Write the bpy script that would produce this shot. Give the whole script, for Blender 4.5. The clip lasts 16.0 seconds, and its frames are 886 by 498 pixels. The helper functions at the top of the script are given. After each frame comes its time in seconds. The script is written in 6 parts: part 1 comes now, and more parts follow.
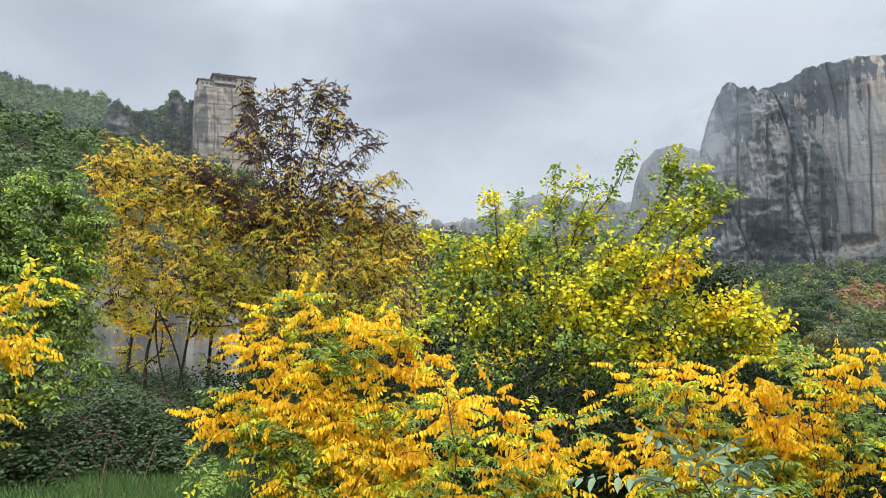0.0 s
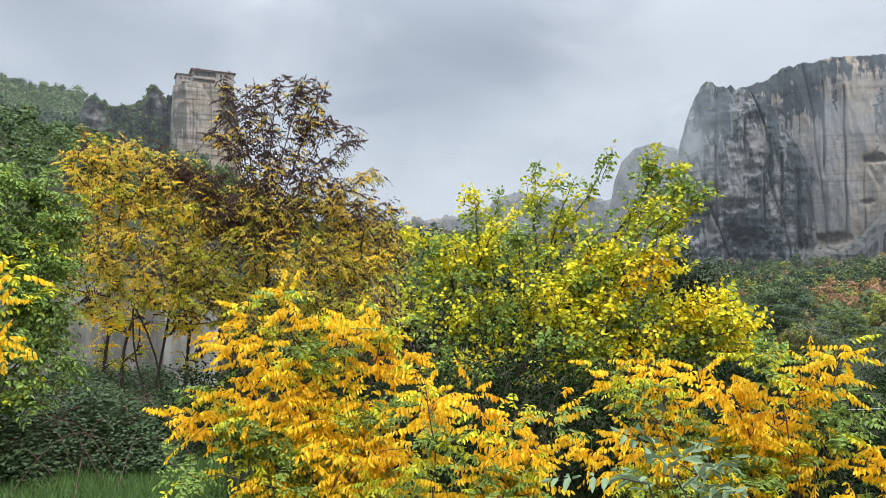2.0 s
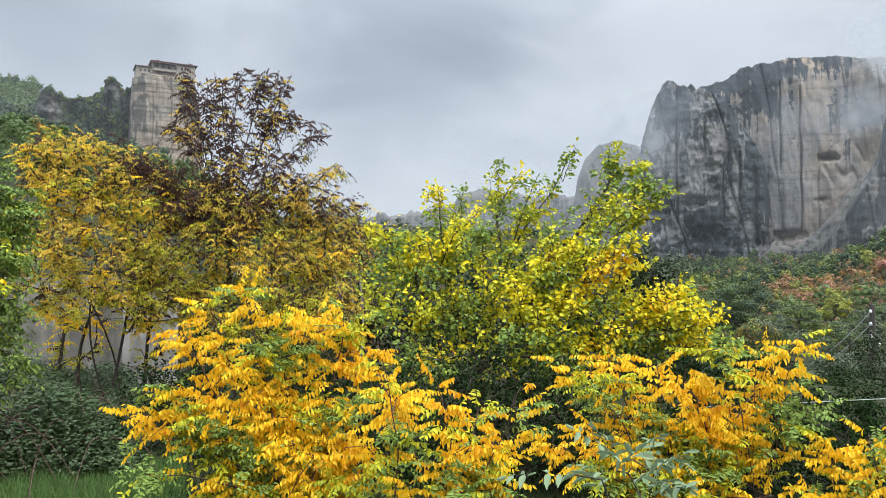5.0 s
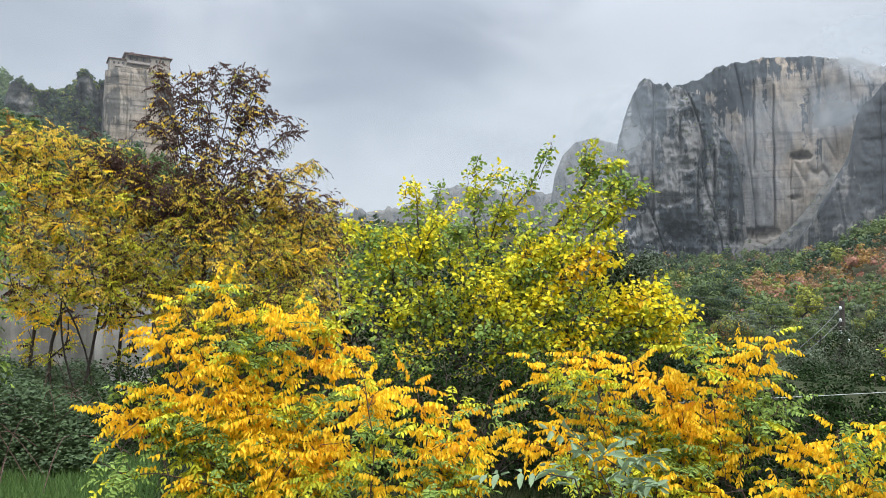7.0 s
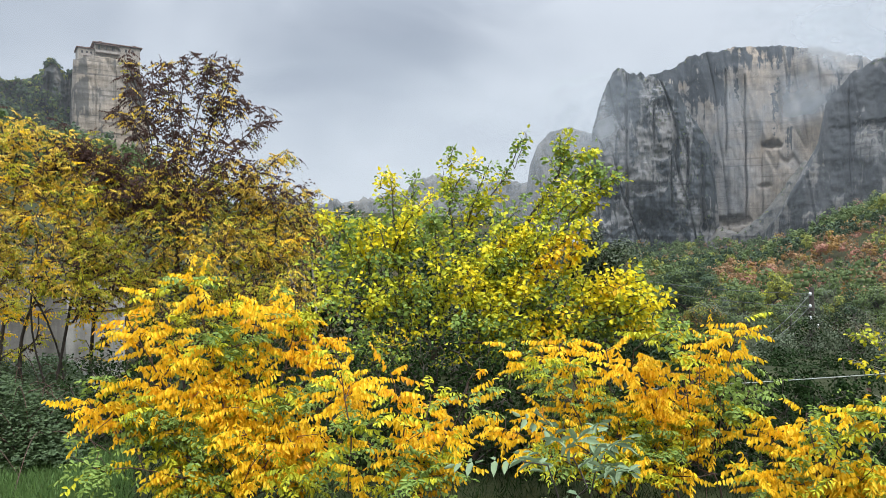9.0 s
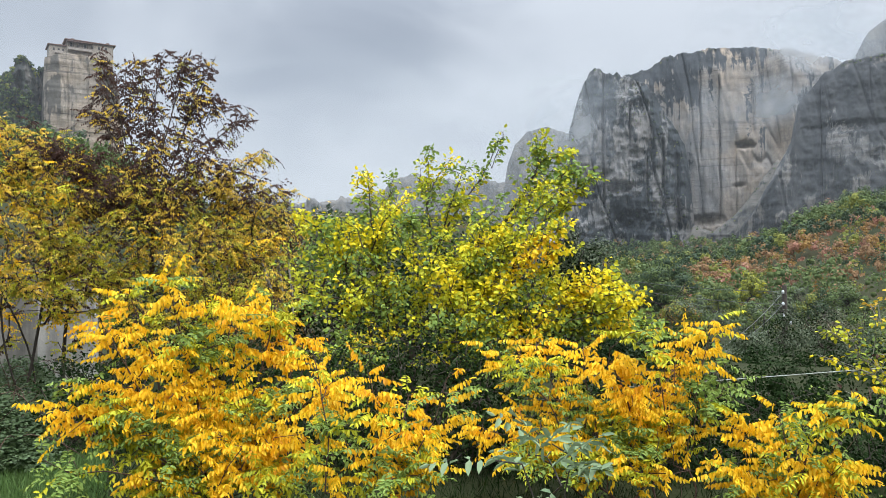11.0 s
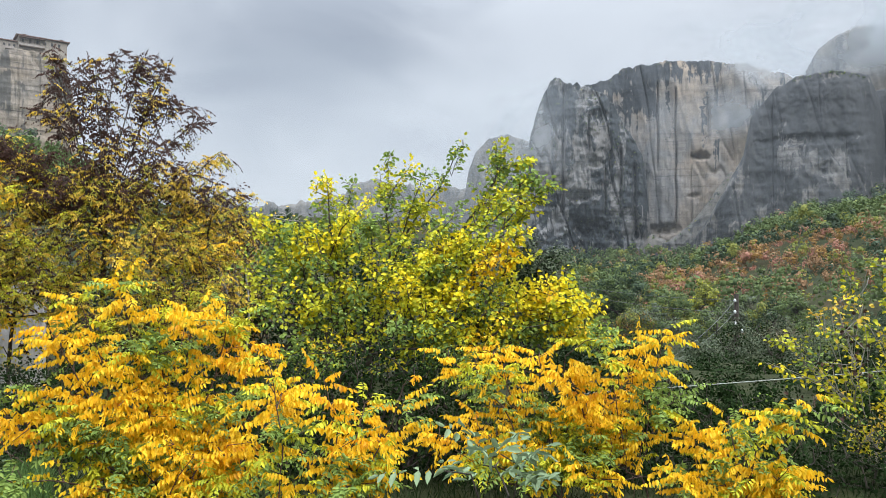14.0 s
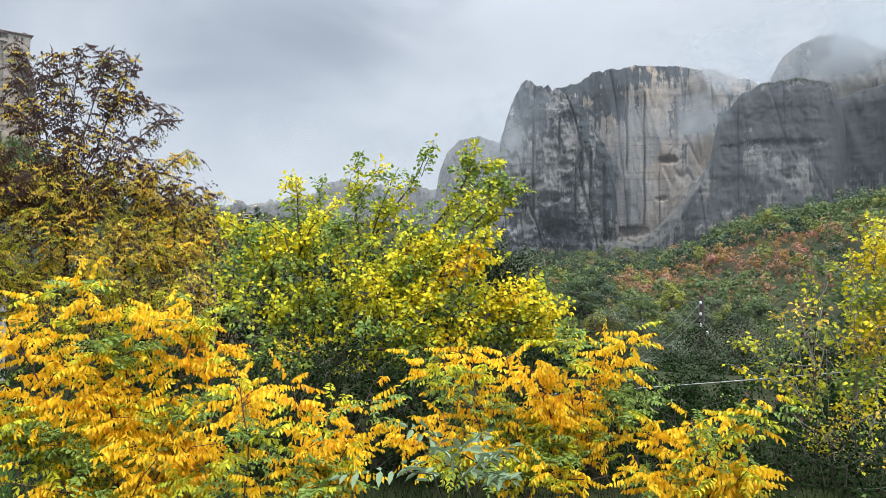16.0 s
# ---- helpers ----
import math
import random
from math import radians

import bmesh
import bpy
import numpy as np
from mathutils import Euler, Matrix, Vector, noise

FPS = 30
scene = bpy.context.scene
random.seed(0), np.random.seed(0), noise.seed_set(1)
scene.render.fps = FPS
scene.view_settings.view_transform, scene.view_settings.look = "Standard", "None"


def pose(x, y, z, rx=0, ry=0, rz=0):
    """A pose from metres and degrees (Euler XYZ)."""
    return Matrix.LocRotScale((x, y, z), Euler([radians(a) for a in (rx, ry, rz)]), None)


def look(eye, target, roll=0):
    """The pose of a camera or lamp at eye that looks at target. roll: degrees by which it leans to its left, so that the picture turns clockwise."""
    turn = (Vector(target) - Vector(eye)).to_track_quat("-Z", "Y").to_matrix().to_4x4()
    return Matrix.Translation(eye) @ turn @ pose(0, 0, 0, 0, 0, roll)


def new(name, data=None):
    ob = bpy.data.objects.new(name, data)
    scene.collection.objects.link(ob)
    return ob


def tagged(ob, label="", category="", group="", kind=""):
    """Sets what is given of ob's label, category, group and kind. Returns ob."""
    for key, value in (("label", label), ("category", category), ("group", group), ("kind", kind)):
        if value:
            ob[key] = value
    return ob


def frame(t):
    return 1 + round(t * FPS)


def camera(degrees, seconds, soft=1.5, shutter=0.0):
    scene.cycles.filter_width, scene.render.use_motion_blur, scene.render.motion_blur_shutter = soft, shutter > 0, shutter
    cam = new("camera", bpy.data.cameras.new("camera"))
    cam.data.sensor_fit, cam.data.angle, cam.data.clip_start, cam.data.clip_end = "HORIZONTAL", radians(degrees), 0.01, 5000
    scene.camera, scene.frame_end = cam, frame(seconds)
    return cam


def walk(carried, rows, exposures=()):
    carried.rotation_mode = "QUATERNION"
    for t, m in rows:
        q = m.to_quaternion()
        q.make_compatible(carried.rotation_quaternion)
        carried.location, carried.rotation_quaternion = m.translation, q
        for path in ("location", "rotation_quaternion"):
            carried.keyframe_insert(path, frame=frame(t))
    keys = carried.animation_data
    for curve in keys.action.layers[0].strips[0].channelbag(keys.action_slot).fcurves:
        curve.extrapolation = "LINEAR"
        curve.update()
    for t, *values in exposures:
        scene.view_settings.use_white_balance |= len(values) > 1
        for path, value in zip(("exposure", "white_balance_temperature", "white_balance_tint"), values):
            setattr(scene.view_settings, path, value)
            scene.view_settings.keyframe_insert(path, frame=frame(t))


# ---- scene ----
import collections

# ---- camera ----
cam = camera(62.62, 16.0, soft=0.6)
# seconds, place, yaw, pitch and roll in degrees: a slow pan to the right from one standpoint
STEPS = [
    (0, 0.000, 0.000, 1.700, 0.00, 2.84, 0.00), (0.5, 0.003, -0.001, 1.701, -0.23, 2.82, -0.01),
    (1, 0.003, 0.000, 1.702, -0.58, 2.78, -0.02), (1.5, 0.003, 0.000, 1.704, -0.99, 2.70, 0.01),
    (2, 0.005, -0.001, 1.705, -1.52, 2.62, 0.05), (2.5, 0.007, -0.004, 1.705, -2.08, 2.51, 0.03),
    (3, 0.011, -0.006, 1.706, -2.64, 2.40, 0.03), (3.5, 0.014, -0.006, 1.708, -3.12, 2.32, 0.00),
    (4, 0.015, -0.005, 1.709, -3.54, 2.31, -0.04), (6.5, 0.018, -0.005, 1.713, -5.53, 2.18, 0.17),
    (7, 0.020, -0.004, 1.715, -6.06, 2.00, 0.15), (7.5, 0.020, -0.004, 1.717, -6.62, 1.77, 0.09),
    (8, 0.022, -0.005, 1.718, -7.11, 1.53, 0.01), (8.5, 0.023, -0.008, 1.717, -7.55, 1.35, -0.19),
    (9, 0.024, -0.009, 1.716, -7.93, 1.21, -0.38), (11.5, 0.031, -0.013, 1.718, -10.16, 1.20, -0.43),
    (12, 0.033, -0.016, 1.720, -10.69, 1.27, -0.27), (12.5, 0.034, -0.018, 1.720, -11.23, 1.38, -0.17),
    (13, 0.037, -0.018, 1.722, -11.76, 1.47, -0.08), (13.5, 0.038, -0.020, 1.724, -12.28, 1.54, 0.00),
    (14, 0.039, -0.022, 1.725, -12.80, 1.60, 0.04), (14.5, 0.041, -0.024, 1.726, -13.33, 1.61, 0.10),
    (15, 0.043, -0.025, 1.726, -13.90, 1.63, 0.18), (15.5, 0.045, -0.028, 1.726, -14.51, 1.64, 0.28),
    (16, 0.046, -0.030, 1.726, -15.13, 1.67, 0.43),
]
walk(cam, [(t, pose(x, y, z, 90 + pitch, 0, yaw) @ pose(0, 0, 0, 0, 0, roll)) for t, x, y, z, yaw, pitch, roll in STEPS],
     exposures=[(0, 0.06), (16, 0.10)])

# ---- light: an overcast autumn sky ----
SUN_AZ, SUN_EL = 150.0, 42.0          # degrees clockwise from +y; the brightest part of the cloud is behind the viewer


def make_world():
    world = bpy.data.worlds.new("overcast_sky")
    scene.world = world
    world.use_nodes = True
    nt = world.node_tree
    nt.nodes.clear()
    n, link = nt.nodes.new, nt.links.new
    out, back = n("ShaderNodeOutputWorld"), n("ShaderNodeBackground")
    sky = n("ShaderNodeTexSky")
    sky.sky_type, sky.sun_disc = "NISHITA", False
    sky.sun_elevation, sky.sun_rotation = radians(SUN_EL), radians(SUN_AZ)
    sky.air_density, sky.dust_density = 1.0, 3.0
    co = n("ShaderNodeTexCoord")

    def math_(op, a, b=None, c=None, clamp=False):
        m = n("ShaderNodeMath")
        m.operation, m.use_clamp = op, clamp
        for k, value in enumerate((a, b, c)):
            if value is None:
                continue
            if isinstance(value, (int, float)):
                m.inputs[k].default_value = value
            else:
                link(value, m.inputs[k])
        return m.outputs[0]

    def soft(x, lo, hi):
        m = n("ShaderNodeMapRange")
        m.interpolation_type = "SMOOTHSTEP"
        link(x, m.inputs[0])
        m.inputs[1].default_value, m.inputs[2].default_value = lo, hi
        return m.outputs[0]

    # cloud layers, seen along each direction of the sky
    stretch = n("ShaderNodeMapping")
    stretch.inputs["Scale"].default_value = (1.0, 1.0, 2.2)
    stretch.inputs["Rotation"].default_value = (0.0, 0.35, 0.0)
    link(co.outputs["Generated"], stretch.inputs[0])
    fine, broad = n("ShaderNodeTexNoise"), n("ShaderNodeTexNoise")
    for tex, scale, detail, rough, warp in ((fine, 4.2, 7, 0.5, 0.5), (broad, 1.7, 4, 0.5, 0.4)):
        link(stretch.outputs[0], tex.inputs["Vector"])
        tex.inputs["Scale"].default_value, tex.inputs["Detail"].default_value = scale, detail
        tex.inputs["Roughness"].default_value, tex.inputs["Distortion"].default_value = rough, warp
    xyz = n("ShaderNodeSeparateXYZ")
    link(co.outputs["Generated"], xyz.inputs[0])

    def towards(az, el):
        a, e = radians(az), radians(el)
        d = n("ShaderNodeVectorMath")
        d.operation = "DOT_PRODUCT"
        link(co.outputs["Generated"], d.inputs[0])
        d.inputs[1].default_value = (math.sin(a) * math.cos(e), math.cos(a) * math.cos(e), math.sin(e))
        return d.outputs["Value"]

    wob = math_("MULTIPLY_ADD", fine.outputs[0], 0.05, -0.025)
    dark = soft(math_("ADD", towards(2, 24), wob), math.cos(radians(17)), math.cos(radians(3)))
    dark2 = soft(math_("ADD", towards(-28, 27), wob), math.cos(radians(20)), math.cos(radians(6)))
    low = soft(xyz.outputs["Z"], 0.02, 0.30)
    shade = math_("MULTIPLY_ADD", dark, 0.54, math_("MULTIPLY", dark2, 0.48))
    shade = math_("MULTIPLY_ADD", fine.outputs[0], 0.55, math_("ADD", shade, -0.12))
    shade = math_("MULTIPLY_ADD", broad.outputs[0], 0.35, math_("ADD", shade, -0.16), clamp=True)
    ramp = n("ShaderNodeValToRGB")
    ramp.color_ramp.elements[0].position, ramp.color_ramp.elements[0].color = 0.0, (0.735, 0.800, 0.885, 1)
    ramp.color_ramp.elements[1].position, ramp.color_ramp.elements[1].color = 1.0, (0.345, 0.400, 0.490, 1)
    link(shade, ramp.inputs[0])
    # an overcast sky is about three times as bright overhead as at the horizon
    zen = math_("MULTIPLY_ADD", soft(xyz.outputs["Z"], 0.30, 1.0), 5.6, 1.0)
    tinted = n("ShaderNodeMixRGB")
    tinted.blend_type = "MULTIPLY"
    tinted.inputs[0].default_value = 1.0
    link(ramp.outputs[0], tinted.inputs[1])
    link(zen, tinted.inputs[2])
    sky_dim = n("ShaderNodeMixRGB")
    sky_dim.blend_type = "MULTIPLY"
    sky_dim.inputs[0].default_value = 1.0
    link(sky.outputs[0], sky_dim.inputs[1])
    sky_dim.inputs[2].default_value = (0.1, 0.1, 0.1, 1)
    cover = n("ShaderNodeMixRGB")
    cover.inputs[0].default_value = 0.92
    link(sky_dim.outputs[0], cover.inputs[1])
    link(tinted.outputs[0], cover.inputs[2])
    link(cover.outputs[0], back.inputs[0])
    back.inputs[1].default_value = 1.0
    link(back.outputs[0], out.inputs[0])


make_world()
sun = new("sun", bpy.data.lights.new("sun", "SUN"))
sun.data.energy, sun.data.angle, sun.data.color = 1.5, radians(35), (1.0, 0.96, 0.90)
_a, _e = radians(SUN_AZ), radians(SUN_EL)
sun.matrix_world = look((60 * math.sin(_a) * math.cos(_e), 60 * math.cos(_a) * math.cos(_e), 60 * math.sin(_e)), (0, 0, 0))

# ---- materials ----


def material(name):
    m = bpy.data.materials.new(name)
    m.use_nodes = True
    nt = m.node_tree
    nt.nodes.clear()
    out = nt.nodes.new("ShaderNodeOutputMaterial")
    bsdf = nt.nodes.new("ShaderNodeBsdfPrincipled")
    nt.links.new(bsdf.outputs[0], out.inputs[0])
    return m, nt, bsdf, out


def ramp_node(nt, fac, stops):
    r = nt.nodes.new("ShaderNodeValToRGB")
    while len(r.color_ramp.elements) < len(stops):
        r.color_ramp.elements.new(0.5)
    for el, (p, c) in zip(r.color_ramp.elements, stops):
        el.position, el.color = p, (*c, 1)
    nt.links.new(fac, r.inputs[0])
    return r.outputs[0]


def noise_node(nt, scale, detail=5, rough=0.55, stretch=(1, 1, 1), warp=0.0, shift=(0, 0, 0)):
    co, mp, tex = (nt.nodes.new(k) for k in ("ShaderNodeTexCoord", "ShaderNodeMapping", "ShaderNodeTexNoise"))
    nt.links.new(co.outputs["Object"], mp.inputs[0])
    mp.inputs["Scale"].default_value, mp.inputs["Location"].default_value = stretch, shift
    nt.links.new(mp.outputs[0], tex.inputs["Vector"])
    tex.inputs["Scale"].default_value, tex.inputs["Detail"].default_value = scale, detail
    tex.inputs["Roughness"].default_value, tex.inputs["Distortion"].default_value = rough, warp
    return tex.outputs[0]


def mix_node(nt, fac, a, b, mode="MIX"):
    m = nt.nodes.new("ShaderNodeMixRGB")
    m.blend_type = mode
    for k, value in enumerate((fac, a, b)):
        if isinstance(value, (int, float)):
            m.inputs[k].default_value = value
        elif isinstance(value, tuple):
            m.inputs[k].default_value = (*value, 1)
        else:
            nt.links.new(value, m.inputs[k])
    return m.outputs[0]


def bump_node(nt, bsdf, height, strength, distance):
    b = nt.nodes.new("ShaderNodeBump")
    b.inputs["Strength"].default_value, b.inputs["Distance"].default_value = strength, distance
    nt.links.new(height, b.inputs["Height"])
    nt.links.new(b.outputs[0], bsdf.inputs["Normal"])


def leaf_material(name, colours, through_light=0.24, rough=0.6, gloss=0.2):
    """A leaf: its hue varies from leaf to leaf, with blotches; light passes through."""
    m, nt, bsdf, out = material(name)
    geo = nt.nodes.new("ShaderNodeNewGeometry")
    k = len(colours) - 1
    col = ramp_node(nt, geo.outputs["Random Per Island"], [(i / k, c) for i, c in enumerate(colours)])
    blot = ramp_node(nt, noise_node(nt, 22, 3), [(0.3, (0.78, 0.76, 0.72)), (0.7, (1.12, 1.12, 1.1))])
    col = mix_node(nt, 0.8, col, blot, "MULTIPLY")
    nt.links.new(col, bsdf.inputs["Base Color"])
    bsdf.inputs["Roughness"].default_value = rough
    bsdf.inputs["Specular IOR Level"].default_value = gloss
    tr = nt.nodes.new("ShaderNodeBsdfTranslucent")
    nt.links.new(col, tr.inputs[0])
    mx = nt.nodes.new("ShaderNodeMixShader")
    mx.inputs[0].default_value = through_light
    nt.links.new(bsdf.outputs[0], mx.inputs[1])
    nt.links.new(tr.outputs[0], mx.inputs[2])
    nt.links.new(mx.outputs[0], out.inputs[0])
    return m


def bark_material(name, dark, light):
    m, nt, bsdf, _ = material(name)
    grain = noise_node(nt, 14, 6, 0.6, (3, 3, 0.5))
    col = ramp_node(nt, grain, [(0.3, dark), (0.72, light)])
    nt.links.new(col, bsdf.inputs["Base Color"])
    bsdf.inputs["Roughness"].default_value = 0.9
    bump_node(nt, bsdf, grain, 0.6, 0.01)
    return m


def rock_material(name, tan, grey, dark, cover, az_from=None, az_to=None, streak=1.0, slant=0.0, swing=(0.2, -0.1), bedding=0.4, bed_scale=0.35, crest=None, marks=()):
    """Weathered conglomerate: pale stone, black water stains that run down, and bedding lines; marks also paint light
    and shade into the colour.
    """
    m, nt, bsdf, _ = material(name)
    n, link = nt.nodes.new, nt.links.new
    beds = noise_node(nt, 1.0, 5, 0.6, (0.03 * bed_scale, 0.03 * bed_scale, bed_scale), 0.6)
    runs = noise_node(nt, 1.0, 6, 0.62, (0.17, 0.17, 0.010), 0.5)
    runs2 = noise_node(nt, 1.0, 5, 0.6, (0.42, 0.42, 0.020), 0.3, (40, 0, 0))
    patch = noise_node(nt, 0.030, 6, 0.58, (1, 1, 0.8), 0.9)
    stone = mix_node(nt, ramp_node(nt, patch, [(0.35, (0, 0, 0)), (0.62, (1, 1, 1))]), tan, grey)
    stone = mix_node(nt, bedding, stone, ramp_node(nt, beds, [(0.34, (0.42, 0.42, 0.44)), (0.44, (0.95, 0.95, 0.95)), (0.72, (1.15, 1.12, 1.08))]), "MULTIPLY")

    def math_(op, a, b):
        q = n("ShaderNodeMath")
        q.operation = op
        for k, value in enumerate((a, b)):
            if isinstance(value, (int, float)):
                q.inputs[k].default_value = value
            else:
                link(value, q.inputs[k])
        return q.outputs[0]

    stain_shade = math_("ADD", math_("MULTIPLY", runs, 0.90 * streak), math_("MULTIPLY", runs2, 0.45 * streak))
    mottle = noise_node(nt, 0.085, 5, 0.6, (1, 1, 0.9), 1.2, (7, 0, 3))
    stain_shade = math_("ADD", stain_shade, math_("MULTIPLY", mottle, 0.75))
    stain_shade = math_("ADD", stain_shade, math_("MULTIPLY", patch, 0.9))
    stain_shade = math_("ADD", stain_shade, cover - 0.70 * streak - 0.825)
    if az_from is not None:
        co, xyz = n("ShaderNodeTexCoord"), n("ShaderNodeSeparateXYZ")
        link(co.outputs["Object"], xyz.inputs[0])
        az = math_("ARCTAN2", xyz.outputs[0], xyz.outputs[1])
        rng = n("ShaderNodeMapRange")
        rng.interpolation_type = "SMOOTHSTEP"
        az = math_("ADD", az, math_("MULTIPLY", xyz.outputs[2], slant))
        az = math_("ADD", az, math_("MULTIPLY", runs, 0.03))
        link(az, rng.inputs[0])
        rng.inputs[1].default_value, rng.inputs[2].default_value = radians(az_from), radians(az_to)
        rng.inputs[3].default_value, rng.inputs[4].default_value = swing
        stain_shade = math_("ADD", stain_shade, rng.outputs[0])
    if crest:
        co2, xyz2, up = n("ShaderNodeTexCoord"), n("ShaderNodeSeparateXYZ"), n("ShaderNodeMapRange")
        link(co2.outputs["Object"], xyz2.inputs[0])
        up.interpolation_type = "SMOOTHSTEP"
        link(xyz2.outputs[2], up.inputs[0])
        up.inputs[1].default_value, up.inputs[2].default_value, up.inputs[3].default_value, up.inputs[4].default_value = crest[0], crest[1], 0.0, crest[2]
        stain_shade = math_("ADD", stain_shade, up.outputs[0])
    # stains, bare patches and painted light or shade: bearing, height angle, half width, half height in degrees, darker
    # or paler
    if marks:
        co3, xyz3 = n("ShaderNodeTexCoord"), n("ShaderNodeSeparateXYZ")
        link(co3.outputs["Object"], xyz3.inputs[0])
        x, y, z = xyz3.outputs
        az3 = math_("MULTIPLY", math_("ARCTAN2", x, y), 57.2958)
        far = math_("SQRT", math_("ADD", math_("MULTIPLY", x, x), math_("MULTIPLY", y, y)), 0.0)
        el3 = math_("MULTIPLY", math_("ARCTAN2", math_("SUBTRACT", z, 1.7), far), 57.2958)
        az3 = math_("ADD", az3, math_("MULTIPLY", math_("SUBTRACT", mottle, 0.5), 2.2))
        el3 = math_("ADD", el3, math_("MULTIPLY", math_("SUBTRACT", runs2, 0.5), 2.4))
        for ma, me_, wa, we, amount in marks:
            da, de = (math_("MULTIPLY", math_("SUBTRACT", v, c), 1 / w) for v, c, w in ((az3, ma, wa), (el3, me_, we)))
            q = math_("ADD", math_("MULTIPLY", da, da), math_("MULTIPLY", de, de))
            stain_shade = math_("ADD", stain_shade, math_("MULTIPLY", math_("MAXIMUM", math_("SUBTRACT", 1.0, q), 0.0), amount))
    mask = ramp_node(nt, stain_shade, [(0.44, (0, 0, 0)), (0.56, (1, 1, 1))])
    col = mix_node(nt, mask, stone, dark)
    fine = noise_node(nt, 0.6, 6, 0.65)
    col = mix_node(nt, 0.7, col, ramp_node(nt, fine, [(0.3, (0.72, 0.72, 0.72)), (0.7, (1.18, 1.18, 1.18))]), "MULTIPLY")
    # thin vertical weathering and open bedding cracks
    weather = noise_node(nt, 1.0, 6, 0.65, (0.9, 0.9, 0.06), 0.4, (3, 8, 0))
    cracks = noise_node(nt, 1.0, 5, 0.6, (0.06, 0.06, 1.3), 0.8, (0, 5, 9))
    col = mix_node(nt, 0.55, col, ramp_node(nt, weather, [(0.32, (0.55, 0.56, 0.58)), (0.52, (1, 1, 1)), (0.72, (1.4, 1.37, 1.32))]), "MULTIPLY")
    col = mix_node(nt, 0.6, col, ramp_node(nt, cracks, [(0.33, (0.4, 0.4, 0.42)), (0.42, (1, 1, 1))]), "MULTIPLY")
    link(col, bsdf.inputs["Base Color"])
    bsdf.inputs["Roughness"].default_value = 0.85
    bump_node(nt, bsdf, math_("ADD", math_("MULTIPLY", beds, 0.3), fine), 0.35, 1.0)
    return m


def plain_material(name, a, b, scale, rough=0.8, metal=0.0, bump=0.0):
    m, nt, bsdf, _ = material(name)
    tex = noise_node(nt, scale, 5)
    nt.links.new(ramp_node(nt, tex, [(0.3, a), (0.7, b)]), bsdf.inputs["Base Color"])
    bsdf.inputs["Roughness"].default_value, bsdf.inputs["Metallic"].default_value = rough, metal
    if bump:
        bump_node(nt, bsdf, tex, 0.5, bump)
    return m


def ground_material():
    m, nt, bsdf, _ = material("ground_earth_and_weeds")
    big, small = noise_node(nt, 0.05, 6, 0.6), noise_node(nt, 3.0, 6, 0.65)
    col = ramp_node(nt, big, [(0.34, (0.018, 0.026, 0.009)), (0.54, (0.032, 0.034, 0.014)), (0.74, (0.070, 0.042, 0.022))])
    col = mix_node(nt, 0.8, col, ramp_node(nt, small, [(0.3, (0.5, 0.55, 0.45)), (0.7, (1.3, 1.25, 1.2))]), "MULTIPLY")
    nt.links.new(col, bsdf.inputs["Base Color"])
    bsdf.inputs["Roughness"].default_value = 0.95
    bsdf.inputs["Specular IOR Level"].default_value = 0.1
    bump_node(nt, bsdf, small, 0.8, 0.06)
    return m


def wall_material(name, dark, light):
    """Old concrete render with runs of dirt and stains."""
    m, nt, bsdf, _ = material(name)
    patch, runs, grain = noise_node(nt, 1.6, 6, 0.6), noise_node(nt, 1.0, 5, 0.6, (7, 7, 0.7)), noise_node(nt, 60, 4)
    col = ramp_node(nt, patch, [(0.3, dark), (0.62, light)])
    col = mix_node(nt, 0.7, col, ramp_node(nt, runs, [(0.35, (0.55, 0.55, 0.56)), (0.6, (1.05, 1.05, 1.05))]), "MULTIPLY")
    col = mix_node(nt, 0.6, col, ramp_node(nt, grain, [(0.3, (0.8, 0.8, 0.8)), (0.7, (1.15, 1.15, 1.15))]), "MULTIPLY")
    nt.links.new(col, bsdf.inputs["Base Color"])
    bsdf.inputs["Roughness"].default_value = 0.93
    bump_node(nt, bsdf, patch, 0.4, 0.02)
    return m


